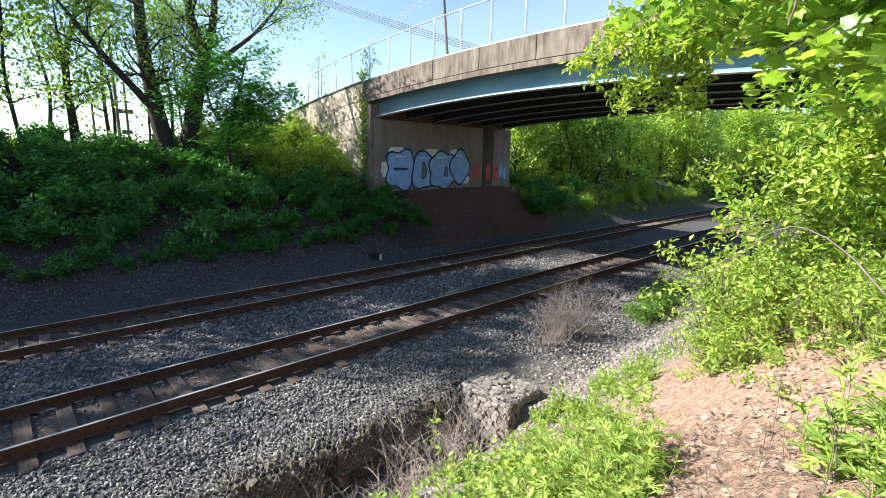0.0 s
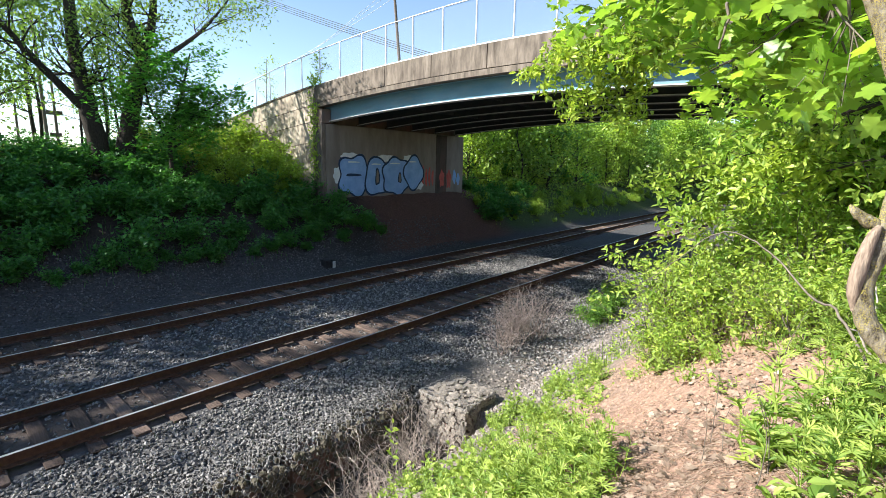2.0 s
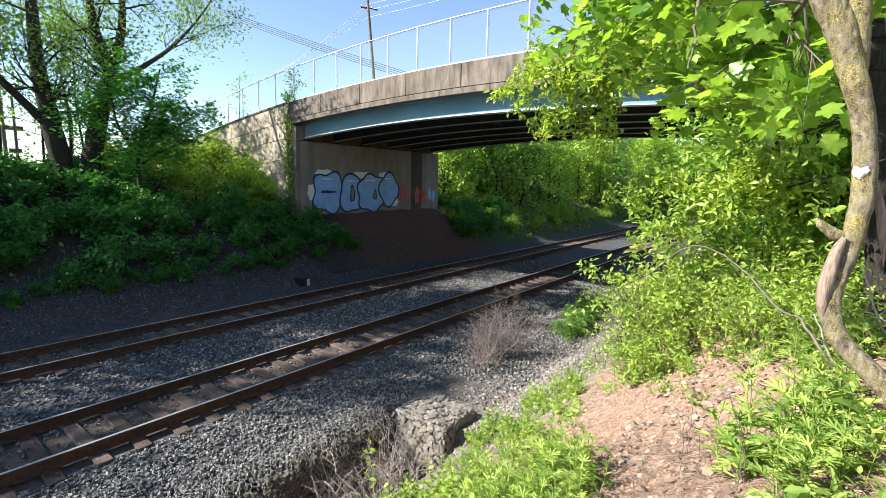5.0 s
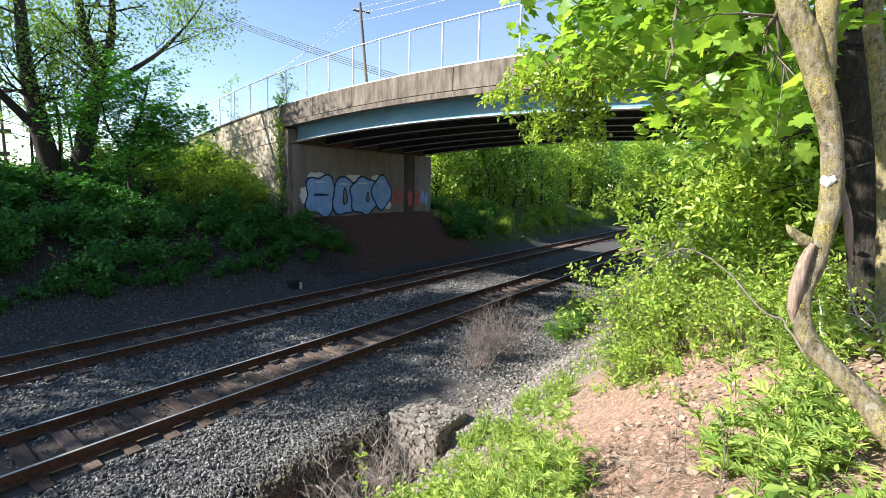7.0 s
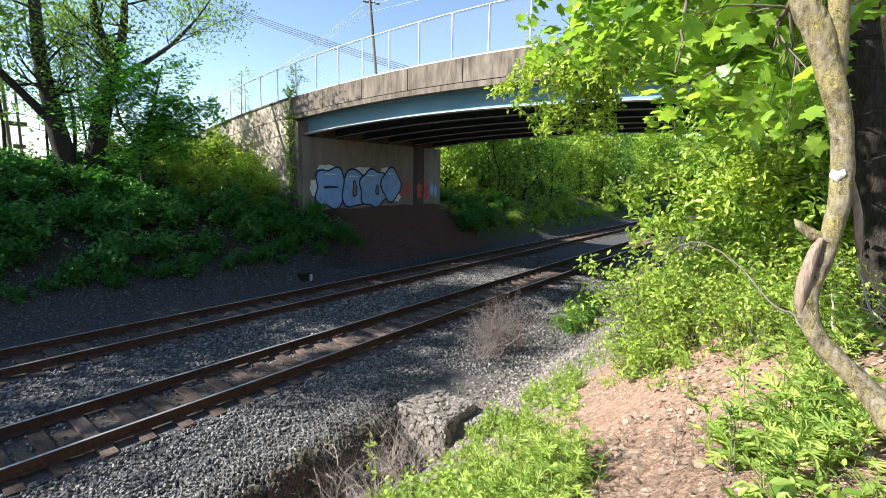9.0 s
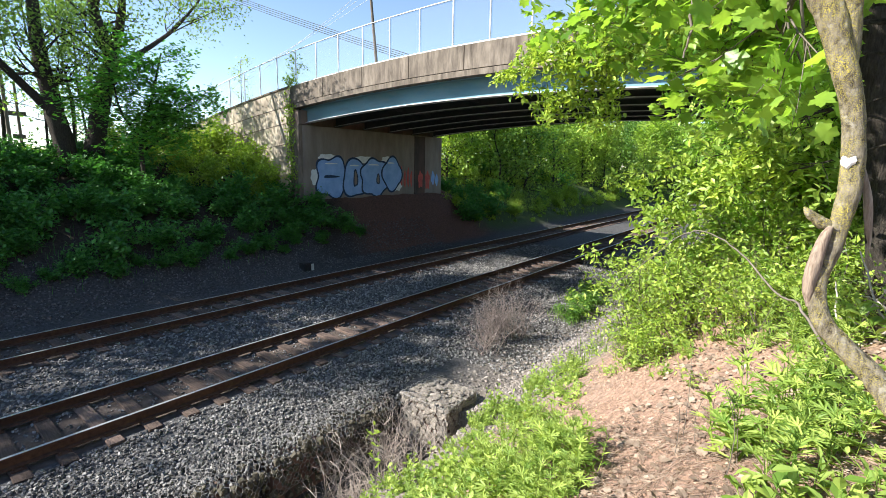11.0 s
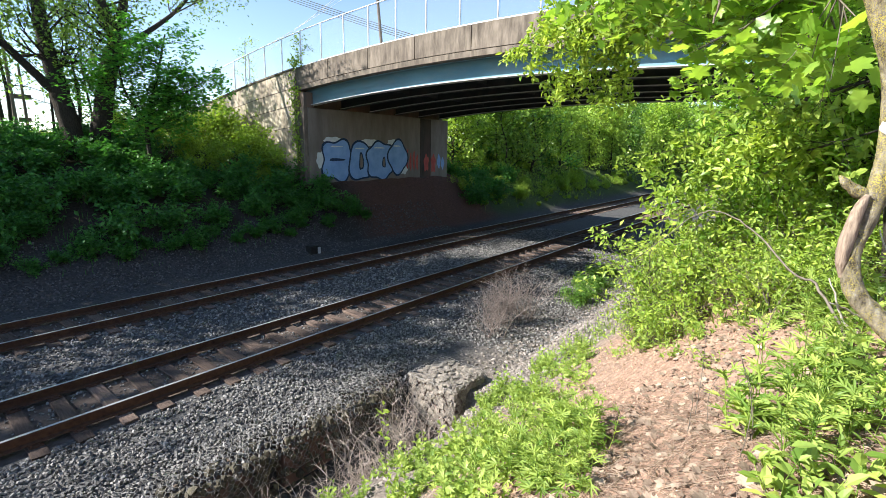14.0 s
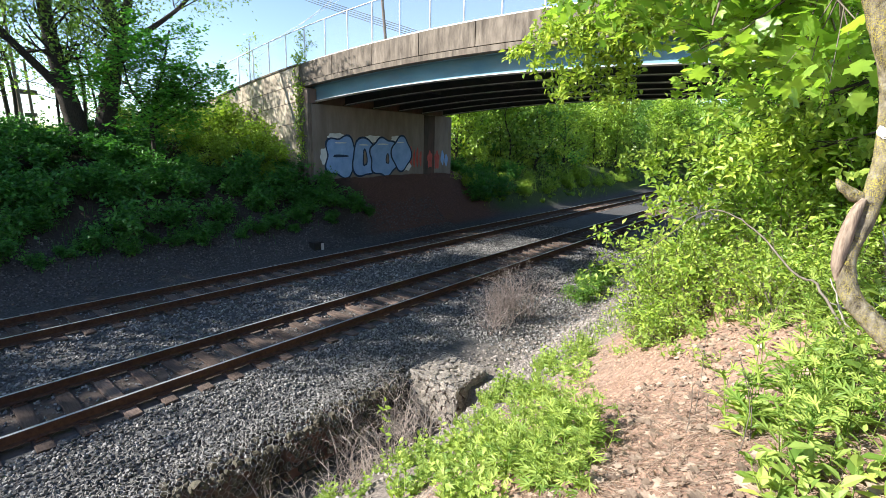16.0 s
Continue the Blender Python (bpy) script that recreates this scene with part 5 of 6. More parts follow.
def near_tree():
    """Crooked lichened stem with a bare scar, in reach of the path."""
    t = root("crooked_maple", 0.9, 1.5, 3.15, "crooked lichen-spotted maple with a bare wood scar", "tree", "near trees")
    b = np.array([0.9, 1.5, 3.15])
    line = [(0.95, 1.45, 3.05, 0.085), (0.62, 1.56, 3.42, 0.072), (0.32, 1.70, 3.67, 0.062), (0.24, 1.75, 3.76, 0.056), (0.16, 1.78, 3.83, 0.051), (0.09, 1.80, 3.91, 0.048), (0.07, 1.82, 4.02, 0.047),
            (0.09, 1.84, 4.12, 0.047), (0.11, 1.86, 4.27, 0.052), (0.11, 1.88, 4.37, 0.052), (0.09, 1.90, 4.54, 0.053), (0.055, 1.89, 4.66, 0.057), (0.01, 1.89, 4.81, 0.066), (-0.05, 1.89, 4.95, 0.068),
            (-0.16, 1.92, 5.3, 0.056), (-0.2, 2.0, 6.0, 0.03), (-0.3, 2.2, 7.2, 0.015)]
    fork = [(0.06, 1.91, 4.62, 0.046), (0.052, 1.91, 4.80, 0.056), (0.046, 1.92, 4.95, 0.056), (0.1, 2.0, 5.5, 0.03), (0.3, 2.2, 6.8, 0.015)]
    rng = np.random.default_rng(7)
    lines = []
    for l in (line, fork):
        L = smooth_line(smooth_line(l, 6), 4)
        lines.append((L[:, :3] - b, L[:, 3] * 0.565))
    part_raw("trunk", bark_mesh("trunk", lines, M_LICHEN, 40, 0.16), t)
    scar = smooth_line([(0.082, 1.815, 4.192, 0.007), (0.069, 1.810, 4.157, 0.014), (0.058, 1.800, 4.098, 0.018), (0.052, 1.795, 4.044, 0.019), (0.050, 1.795, 3.990, 0.016), (0.056, 1.800, 3.940, 0.006)], 8)
    part_raw("scar", bark_mesh("scar", [(scar[:, :3] - b, scar[:, 3])], M_HEART, 28, 0.5), t, "bare pale wood scar")
    stub = smooth_line([(0.095, 1.860, 4.183, 0.018), (0.066, 1.840, 4.196, 0.019), (0.041, 1.835, 4.212, 0.017), (0.023, 1.830, 4.229, 0.013), (0.009, 1.830, 4.246, 0.003)], 8)
    part_raw("stub", bark_mesh("stub", [(stub[:, :3] - b, stub[:, 3])], M_LICHEN, 24, 0.6), t, "broken branch stub")
    bm = bmesh.new()
    bmesh.ops.create_icosphere(bm, subdivisions=3, radius=0.021)
    bm.transform(Matrix.Translation(Vector((0.098, 1.852, 4.385)) - Vector(b)) @ Matrix.Diagonal((0.95, 0.45, 0.8, 1)))
    for v in bm.verts:
        v.co += Vector(rng.normal(0, 0.0012, 3)) + Vector((0, 0, 0.005 * math.sin(190 * v.co.x)))
    part("blaze", bm, M_PALEPAINT, t, "white blaze on the bark")
    return t


CROOKED = near_tree()


def stem_tree(name, label, seed, pts, mat):
    b = np.array(pts[0][:3])
    t = root(name, *b, label, "tree", "near trees")
    L = smooth_line(pts, 6)
    rng = np.random.default_rng(seed)
    P = L[:, :3] - b
    part_raw("trunk", bark_mesh("trunk", [(P + rng.normal(0, 0.002, P.shape), L[:, 3])], mat, 28, 0.12), t)
    return t, b


T2, B2 = stem_tree("shaded_tree", "thick dark-barked tree behind the crooked maple", 8,
                   [(0.80, 6.0, 3.0, 0.23), (0.73, 6.0, 3.3, 0.20), (0.60, 6.0, 4.06, 0.175), (0.39, 6.0, 5.13, 0.165), (0.20, 6.0, 6.2, 0.15), (0.1, 6.1, 8.0, 0.12), (0.1, 6.3, 11.0, 0.05)], M_BARK)
T3, B3 = stem_tree("slim_tree", "slim grey-barked tree beside the thick trunk", 9,
                   [(0.72, 5.0, 3.0, 0.07), (0.58, 5.0, 4.42, 0.062), (0.44, 5.0, 5.27, 0.06), (0.35, 5.0, 5.85, 0.058), (0.3, 5.1, 7.5, 0.05), (0.4, 5.2, 10.0, 0.02)], M_LICHEN)


def leafy_limbs(parent, base, limbs, leaf, template, seed, per, size, spread, depth=2, kids=(3, 4), singles=0, tilt=0.55, lift=-0.05, name="foliage", length=0.42, hang=-0.25, bark=M_TWIG):
    """Limbs given by world polylines with radii; side twigs carry leaves. singles: leaves made as pieces of their own."""
    rng = np.random.default_rng(seed)
    lines, twigs = [], []
    for l in limbs:
        L = smooth_line(l, 5)
        P = L[:, :3] - base
        lines.append((P, L[:, 3]))
        n = len(P)
        for i in range(int(n * 0.2), n):
            d0 = P[min(i + 1, n - 1)] - P[max(i - 1, 0)]
            for _ in range(kids[0]):
                d = d0 / (np.linalg.norm(d0) + 1e-9) * 0.6 + rng.normal(0, 0.7, 3) + np.array([0, 0, hang])
                branchlets(rng, P[i], d, length * rng.uniform(0.5, 1.2), min(L[i, 3] * 0.5, 0.008), depth - 1, lines, twigs, 0.8, lift, kids)
    part_raw("limb_growth", tube_mesh("limb_growth", lines, bark, 4), parent)["kind"] = "stuff"
    pos = along(rng, twigs, per, spread)
    sz = rng.uniform(*size, len(pos))
    if singles:
        shapes = [leaf_mesh("leaf", template, np.zeros((1, 3)), np.ones(1), leaf, rng, tilt=0.25) for _ in range(5)]
        eye = np.array([0.0, 0.0, 4.35]) - base
        order = np.argsort(np.linalg.norm(pos - eye, axis=1))[:singles]
        for k in order:
            o = new("leaf", shapes[int(rng.integers(0, 5))])
            o.parent = parent
            o.matrix_basis = pose(*pos[k], math.degrees(rng.normal(0, tilt)), math.degrees(rng.normal(0, tilt)), rng.uniform(0, 360)) @ Matrix.Diagonal((sz[k],) * 3 + (1,))
        keep = np.ones(len(pos), bool)
        keep[order] = False
        pos, sz = pos[keep], sz[keep]
    part_raw(name, leaf_mesh(name, template, pos, sz, leaf, rng, tilt=tilt), parent)["kind"] = "stuff"


# maple boughs overhead
leafy_limbs(CROOKED, np.array([0.9, 1.5, 3.15]),
            [[(-0.12, 1.92, 5.2, 0.02), (-0.35, 2.3, 5.35, 0.015), (-0.75, 2.7, 5.4, 0.011), (-1.25, 3.2, 5.35, 0.006)],
             [(-0.05, 1.95, 5.0, 0.016), (-0.15, 2.4, 5.0, 0.012), (-0.40, 2.9, 4.98, 0.008), (-0.75, 3.4, 4.95, 0.004)],
             [(-0.15, 1.95, 5.5, 0.016), (-0.4, 2.1, 5.65, 0.012), (-0.9, 2.4, 5.7, 0.008), (-1.5, 2.9, 5.7, 0.004)],
             [(0.05, 1.95, 5.3, 0.016), (0.0, 2.5, 5.25, 0.012), (-0.1, 3.1, 5.2, 0.008), (-0.35, 3.9, 5.15, 0.004)]],
            L_MAPLE, MAPLE, 401, 8, (0.06, 0.12), 0.06, 2, (2, 3), singles=290, tilt=0.5, length=0.32)

# Crown limbs added out of view to shade the trunks behind.
leafy_limbs(CROOKED, np.array([0.9, 1.5, 3.15]),
            [[(-0.2, 2.0, 6.0, 0.02), (-0.8, 2.3, 6.9, 0.016), (-1.6, 2.7, 7.4, 0.010), (-2.4, 3.2, 7.6, 0.004)],
             [(-0.2, 2.0, 6.3, 0.02), (-0.7, 2.8, 7.0, 0.016), (-1.2, 3.8, 7.3, 0.010), (-1.6, 4.6, 7.5, 0.004)],
             [(-0.2, 2.1, 6.6, 0.015), (-0.1, 3.0, 7.1, 0.012), (-0.2, 4.0, 7.4, 0.008), (-0.4, 5.0, 7.6, 0.004)],
             [(-0.3, 2.2, 7.1, 0.015), (-1.0, 2.9, 7.7, 0.012), (-1.8, 3.6, 8.1, 0.008), (-2.2, 4.4, 8.2, 0.004)]],
            L_MAPLE, MAPLE, 404, 5, (0.11, 0.18), 0.10, 2, (3, 4), tilt=0.5, length=0.6, name="crown")

# small-leaved boughs that hang before the bridge
leafy_limbs(T3, B3, [[(0.42, 5.00, 5.45, 0.012), (-0.72, 5.53, 5.85, 0.012), (-1.57, 6.15, 6.05, 0.010), (-2.54, 6.48, 6.08, 0.008), (-3.28, 6.63, 5.97, 0.006), (-3.85, 6.70, 5.84, 0.003)],
                     [(0.42, 5.00, 5.25, 0.011), (-0.60, 5.62, 5.53, 0.011), (-1.34, 6.06, 5.80, 0.010), (-2.20, 6.45, 5.85, 0.008), (-2.84, 6.68, 5.65, 0.005), (-3.19, 6.80, 5.28, 0.003)],
                     [(0.44, 5.00, 4.95, 0.010), (-0.22, 5.75, 4.86, 0.010), (-0.65, 6.34, 4.64, 0.008), (-1.33, 6.85, 4.45, 0.006), (-2.08, 7.18, 4.28, 0.003)],
                     [(0.47, 5.00, 4.60, 0.010), (-0.04, 5.98, 4.42, 0.010), (-0.57, 6.45, 4.25, 0.008), (-1.17, 6.87, 4.08, 0.006), (-1.63, 7.07, 3.85, 0.003)]],
            L_NEAR, OVAL, 402, 14, (0.07, 0.125), 0.05, 2, (2, 3), tilt=0.7, length=0.40, hang=-0.45, bark=M_BARK)
leafy_limbs(T3, B3, [[(0.38, 5.00, 5.80, 0.010), (-0.38, 5.25, 5.87, 0.010), (-1.06, 5.57, 6.25, 0.009), (-1.78, 5.89, 6.36, 0.006), (-2.45, 6.23, 6.30, 0.003)],
                     [(0.41, 5.00, 5.50, 0.010), (-0.97, 5.92, 5.81, 0.009), (-1.77, 6.45, 5.94, 0.008), (-2.44, 6.73, 5.62, 0.005), (-2.65, 6.82, 5.25, 0.003)],
                     [(0.41, 5.00, 5.60, 0.010), (-1.05, 5.65, 5.99, 0.009), (-1.97, 6.10, 6.20, 0.008), (-2.71, 6.30, 6.07, 0.005), (-3.18, 6.32, 6.02, 0.003)]],
            L_NEAR, OVAL, 405, 14, (0.07, 0.125), 0.05, 2, (2, 3), tilt=0.7, length=0.40, hang=-0.45, bark=M_BARK)
leafy_limbs(T2, B2, [[(0.42, 6.0, 5.0, 0.018), (0.1, 7.0, 5.1, 0.016), (-0.5, 8.2, 5.0, 0.02), (-1.2, 9.6, 4.8, 0.01)],
                     [(0.60, 6.0, 4.2, 0.015), (0.4, 7.2, 4.3, 0.013), (0.0, 8.4, 4.3, 0.012), (-0.7, 9.6, 4.0, 0.006)],
                     [(0.25, 6.0, 5.9, 0.018), (0.2, 7.2, 6.2, 0.016), (-0.3, 8.6, 6.3, 0.02), (-0.8, 10.2, 6.2, 0.01)],
                     [(0.45, 6.0, 4.8, 0.015), (0.9, 7.0, 4.9, 0.02), (1.3, 8.2, 4.9, 0.01)],
                     [(0.2, 6.0, 6.3, 0.015), (0.7, 6.6, 6.7, 0.02), (1.4, 7.6, 6.9, 0.01)],
                     [(0.2, 6.0, 6.6, 0.015), (-0.5, 6.4, 7.2, 0.02), (-1.4, 7.2, 7.4, 0.01)]],
            L_MAPLE, OVAL, 403, 15, (0.075, 0.135), 0.11, 2, (4, 5), tilt=0.7, length=1.1, bark=M_BARK)

# undergrowth on the near bank
thick = [shrub("thicket_shrub", "bright yellow-green leafy shrub on the near bank", 410 + k, L_NEAR, M_TWIG, (0.9, 0.9, 1.15), 11, 13, (0.08, 0.14), LANCE, spread=0.08, tilt=0.65, fine=True) for k in range(3)]
plant_at(thick, [(-1.75, 7.4, 0.8), (-1.2, 7.9, 1.0), (-0.9, 8.9, 1.2), (-1.9, 9.2, 1.0), (-0.2, 7.6, 0.9), (0.3, 8.6, 1.2), (-0.6, 10.4, 1.3), (-2.3, 10.6, 1.0), (0.9, 9.8, 1.4), (-1.2, 12, 1.4), (-2.6, 12.6, 1.1),
                 (0.3, 12.5, 1.6), (1.6, 7.6, 1.1), (1.9, 9.5, 1.5), (2.0, 12, 1.8), (-0.5, 6.6, 0.6), (0.35, 6.4, 0.6), (-0.2, 15, 1.5), (2.5, 6, 1.2), (3, 8, 1.6), (-0.1, 6.0, 0.5), (0.2, 5.7, 0.45), (-0.3, 6.9, 0.6), (0.1, 7.0, 0.7), (-1.9, 7.2, 0.5), (-1.5, 6.7, 0.5)], VRNG, sink=0.03)


def weed(name, label, seed, leaf, template, height_m, stalks, per, size):
    rng = np.random.default_rng(seed)
    t = root(name, 0, 0, 0, label, "weed", "weeds")
    lines, pos, sizes, heads, ups = [], [], [], [], []
    for _ in range(stalks):
        a, r = rng.uniform(0, 2 * math.pi), rng.uniform(0, 0.22)
        h = height_m * rng.uniform(0.5, 1.1)
        top = np.array([r * math.cos(a) * 1.6 + rng.normal(0, 0.05), r * math.sin(a) * 1.6 + rng.normal(0, 0.05), h])
        foot = np.array([r * math.cos(a), r * math.sin(a), -0.03])
        lines.append(([foot, (foot + top) / 2 + rng.normal(0, 0.015, 3), top], [0.005, 0.004, 0.002]))
        for i in range(per):
            f = (i + 1.0) / per
            pos.append(foot * (1 - f) + top * f)
            sizes.append(size * rng.uniform(0.6, 1.1) * (1.15 - 0.55 * f))
            heads.append(i * 2.4 + rng.normal(0, 0.3))
            ups.append(0.1 + 0.6 * f)
    part_raw("stalk_growth", tube_mesh("stalk_growth", lines, leaf, 3), t)["kind"] = "stuff"
    v, f = scatter(template, np.array(pos), np.array(sizes), rng, tilt=0.25, heading=np.array(heads), up=np.array(ups))
    part_raw("leaf_mass", raw_mesh("leaf_mass", v, f, leaf), t)["kind"] = "stuff"
    return t


mug = [weed("mugwort_clump", "clump of bright green feathery weeds", 430 + k, L_WEED, FEATHER, h, n, per, size)
       for k, (h, n, per, size) in enumerate(((0.42, 9, 11, 0.13), (0.34, 10, 13, 0.11), (0.5, 7, 14, 0.12), (0.26, 12, 9, 0.10)))]
spots = []
for _ in range(120):
    u = VRNG.uniform(0, 1)
    x = -3.65 + 0.75 * u + VRNG.uniform(-1, 1) * (0.4 + 0.85 * u)
    y = 8.5 - 4.6 * u + VRNG.normal(0, 0.3)
    spots.append((x, y, VRNG.uniform(0.5, 1.0)))
for _ in range(44):
    spots.append((VRNG.uniform(-4.5, -1.6), VRNG.uniform(2.6, 4.6), VRNG.uniform(0.6, 1.1)))
plant_at(mug, spots, VRNG, sink=0.0, thin=0.88)
tall = [weed("tall_weed", "tall bright green leafy weed on the bank", 440 + k, L_WEED, MUGWORT, 0.62, 7, 9, 0.27) for k in range(2)]
plant_at(tall, [(-0.15, 3.3, 0.9), (0.0, 3.6, 0.9), (0.1, 3.2, 0.8), (0.15, 4.1, 0.8), (0.2, 3.5, 0.8), (0.05, 2.8, 0.7), (0.3, 3.9, 0.7), (0.25, 3.0, 0.7), 
                (-1.5, 3.6, 0.9), (-1.7, 3.9, 0.9), (-1.35, 3.75, 0.8), (-1.2, 3.5, 0.7), (-1.6, 3.3, 0.8), (-1.9, 3.6, 0.7), (-1.5, 3.05, 0.8), (-1.3, 2.95, 0.7), (-1.05, 2.75, 0.6), (-1.75, 3.15, 0.8), (-1.2, 3.2, 0.7), (-2.1, 3.3, 0.8), (-2.4, 3.7, 0.8), (0.1, 5.0, 0.7), (0.3, 4.8, 0.8), (-0.15, 5.3, 0.6), (0.25, 5.3, 0.7)], VRNG, sink=0.0)
herb = [weed("low_herb", "low green herb on the bare earth", 450 + k, L_WEED, OVAL, 0.16, 10, 6, 0.09) for k in range(2)]
plant_at(herb, [(-1.05, 5.5, 1.0), (-1.3, 6.2, 1.0), (-0.9, 6.0, 1.2), (-2.1, 5.6, 0.8), (-2.4, 6.5, 1.0), (-2.7, 7.4, 1.1), (-2.2, 7.2, 1.0), (-1.9, 6.6, 0.9), (-1.6, 6.9, 1.2), (-2.9, 8.6, 1.1), (-2.0, 4.4, 0.6), (-0.2, 5.4, 1.2),
                (0.2, 5.2, 1.3), (0.4, 4.4, 1.2), (-1.7, 4.9, 0.5), (-3.3, 10.0, 1.3), (-2.6, 9.4, 1.3), (0.5, 3.4, 1.2), (0.45, 2.7, 1.0), (-0.6, 4.9, 0.9)], VRNG, sink=0.0)


def grass(name, label, places, seed, n, h, mat, spread=0.35):
    rng = np.random.default_rng(seed)
    p = np.concatenate([np.array([x, y]) + rng.normal(0, spread, (n, 2)) for x, y in places])
    pos = np.column_stack([p, height(p[:, 0], p[:, 1]) - 0.01])
    v, f = scatter(BLADE, pos, rng.uniform(0.5, 1.2, len(pos)) * h, rng, tilt=0.3, up=np.full(len(pos), 1.15))
    tagged(new(name, raw_mesh(name, v, f, mat)), label, "grass", kind="stuff")


grass("grass_tuft", "green grass tufts beside the ballast", [(-5.71, 14.03), (-5.66, 14.96), (-5.74, 16.31), (-6.05, 18.18), (-6.19, 15.77)], 460, 260, 0.24, L_GRASS, 0.3)
bramble = [shrub("low_bramble", "low green leafy plant beside the ballast", 470, L_WOOD, M_TWIG, (0.6, 0.6, 0.4), 9, 16, (0.06, 0.12), spread=0.07)]
plant_at(bramble, [(-5.71, 14.03), (-5.66, 14.96), (-5.74, 16.31), (-6.05, 18.18), (-6.19, 15.77), (-6.31, 17.27)], VRNG, (0.8, 1.2))
grass("grass", "fresh grass under the shrubs", [(VRNG.uniform(-0.4, 0.6), VRNG.uniform(6.0, 8.0)) for _ in range(14)] + [(VRNG.uniform(-3.6, -1.4), VRNG.uniform(8, 13)) for _ in range(16)], 461, 26, 0.28, L_GRASS, 0.3)
grass("bank_grass", "dark grass at the foot of the far bank", [(VRNG.uniform(-19.6, -18.0), VRNG.uniform(0, 13)) for _ in range(46)], 462, 16, 0.25, L_BANK, 0.45)
grass("verge_grass", "sunlit grass on the bank past the bridge", [(VRNG.uniform(-26, -18.6), VRNG.uniform(26.5, 48)) for _ in range(90)], 463, 80, 0.35, L_BANKLIGHT, 0.7)
grass("field_grass", "grass along the top of the far bank", [(VRNG.uniform(-40, -26), VRNG.uniform(-4, 13)) for _ in range(80)], 464, 120, 0.5, L_BANKLIGHT, 0.9)


# ---------------------------------------------------------------- dead stems, litter, rubble
def dead_bush(name, label, x, y, seed, stems, h, w, r=0.006, depth=2, kids=(3, 4), wob=0.13, mat=M_DEAD):
    rng = np.random.default_rng(seed)
    lines, tw = [], []
    for _ in range(stems):
        a = rng.uniform(0, 2 * math.pi)
        d = np.array([math.cos(a) * w * rng.uniform(0.1, 1), math.sin(a) * w * rng.uniform(0.1, 1), h * rng.uniform(0.5, 1.0)])
        branchlets(rng, (rng.normal(0, 0.14), rng.normal(0, 0.14), -0.05), d, np.linalg.norm(d), r * rng.uniform(0.5, 1), depth, lines, tw, 0.7, 0.15, kids, wob)
    o = new(name, tube_mesh(name, lines, mat, 3))
    o.location = (x, y, float(height(x, y)))
    return tagged(o, label, "dead bush", "dry bushes")


for k, (x, y, h, w) in enumerate(((-6.35, 10.6, 1.15, 0.55), (-6.05, 11.3, 1.2, 0.6), (-6.6, 11.5, 1.0, 0.5), (-6.2, 9.8, 0.7, 0.6), (-6.5, 10.3, 0.9, 0.7))):
    dead_bush("dead_bush", "bare dry grey-brown bush beside the ballast", x, y, 500 + k, 15, h * 1.15, w, 0.019, mat=M_BUSH)
for k, (x, y, h, w) in enumerate(((-5.7, 5.6, 0.95, 0.6), (-5.6, 4.9, 0.8, 0.6), (-5.5, 4.2, 0.8, 0.7), (-5.35, 3.4, 0.8, 0.7), (-6.0, 5.5, 1.0, 0.5), (-5.2, 4.6, 0.55, 0.5), (-5.3, 2.7, 0.7, 0.6), (-6.25, 6.0, 0.5, 0.7), (-6.35, 5.2, 0.4, 0.7), (-5.9, 4.6, 1.0, 0.4), (-4.9, 5.2, 0.5, 0.5), (-4.8, 4.2, 0.5, 0.5), (-4.7, 3.4, 0.5, 0.5), (-5.15, 5.7, 1.0, 0.5), (-5.05, 5.0, 1.0, 0.6), (-5.0, 4.4, 0.9, 0.6), (-5.4, 6.1, 0.9, 0.6))):
    dead_bush("dry_brush", "tangle of dry weed stems in the ditch", x, y, 520 + k, 6 if x < -5.45 else 9, h * 1.25, w, 0.015 if x < -5.45 else 0.02, 2, (3, 4), 0.27)


def stalk(name, label, pts, r, mat, category):
    L = smooth_line(pts, 6)
    L[1:-1] += np.random.default_rng(len(name)).normal(0, r * 0.5, L[1:-1].shape)
    return tagged(new(name, tube_mesh(name, [(L, np.linspace(r, r * 0.35, len(L)))], mat, 6)), label, category)


stalk("fallen_branch", "grey dead branch arching through the shrubs", [(0.35, 4.05, 2.9), (0.07, 4.3, 3.34), (-0.11, 4.6, 3.38), (-0.38, 5.0, 3.57), (-0.69, 5.3, 3.73), (-0.99, 5.5, 3.70), (-1.3, 5.5, 3.4), (-1.74, 5.5, 2.97)], 0.011, M_TWIG, "branch")
stalk("hanging_twig", "bare brown twig hanging from the bough", [(-0.38, 2.0, 5.4), (-0.40, 2.0, 5.06), (-0.405, 2.0, 4.92), (-0.42, 2.0, 4.77)], 0.011, M_TWIG, "twig")
STRIP = smooth_line([(0.138, 1.930, 4.384, 0.0010), (0.145, 1.930, 4.344, 0.0070), (0.161, 1.930, 4.274, 0.0115), (0.173, 1.930, 4.194, 0.0100), (0.183, 1.930, 4.133, 0.0040), (0.186, 1.930, 4.102, 0.0010)], 6)
tagged(new("peeled_strip", bark_mesh("peeled_strip", [(STRIP[:, :3], STRIP[:, 3])], M_HEART, 16, 0.3)), "pale strip of peeled dead wood beside the trunk", "branch")
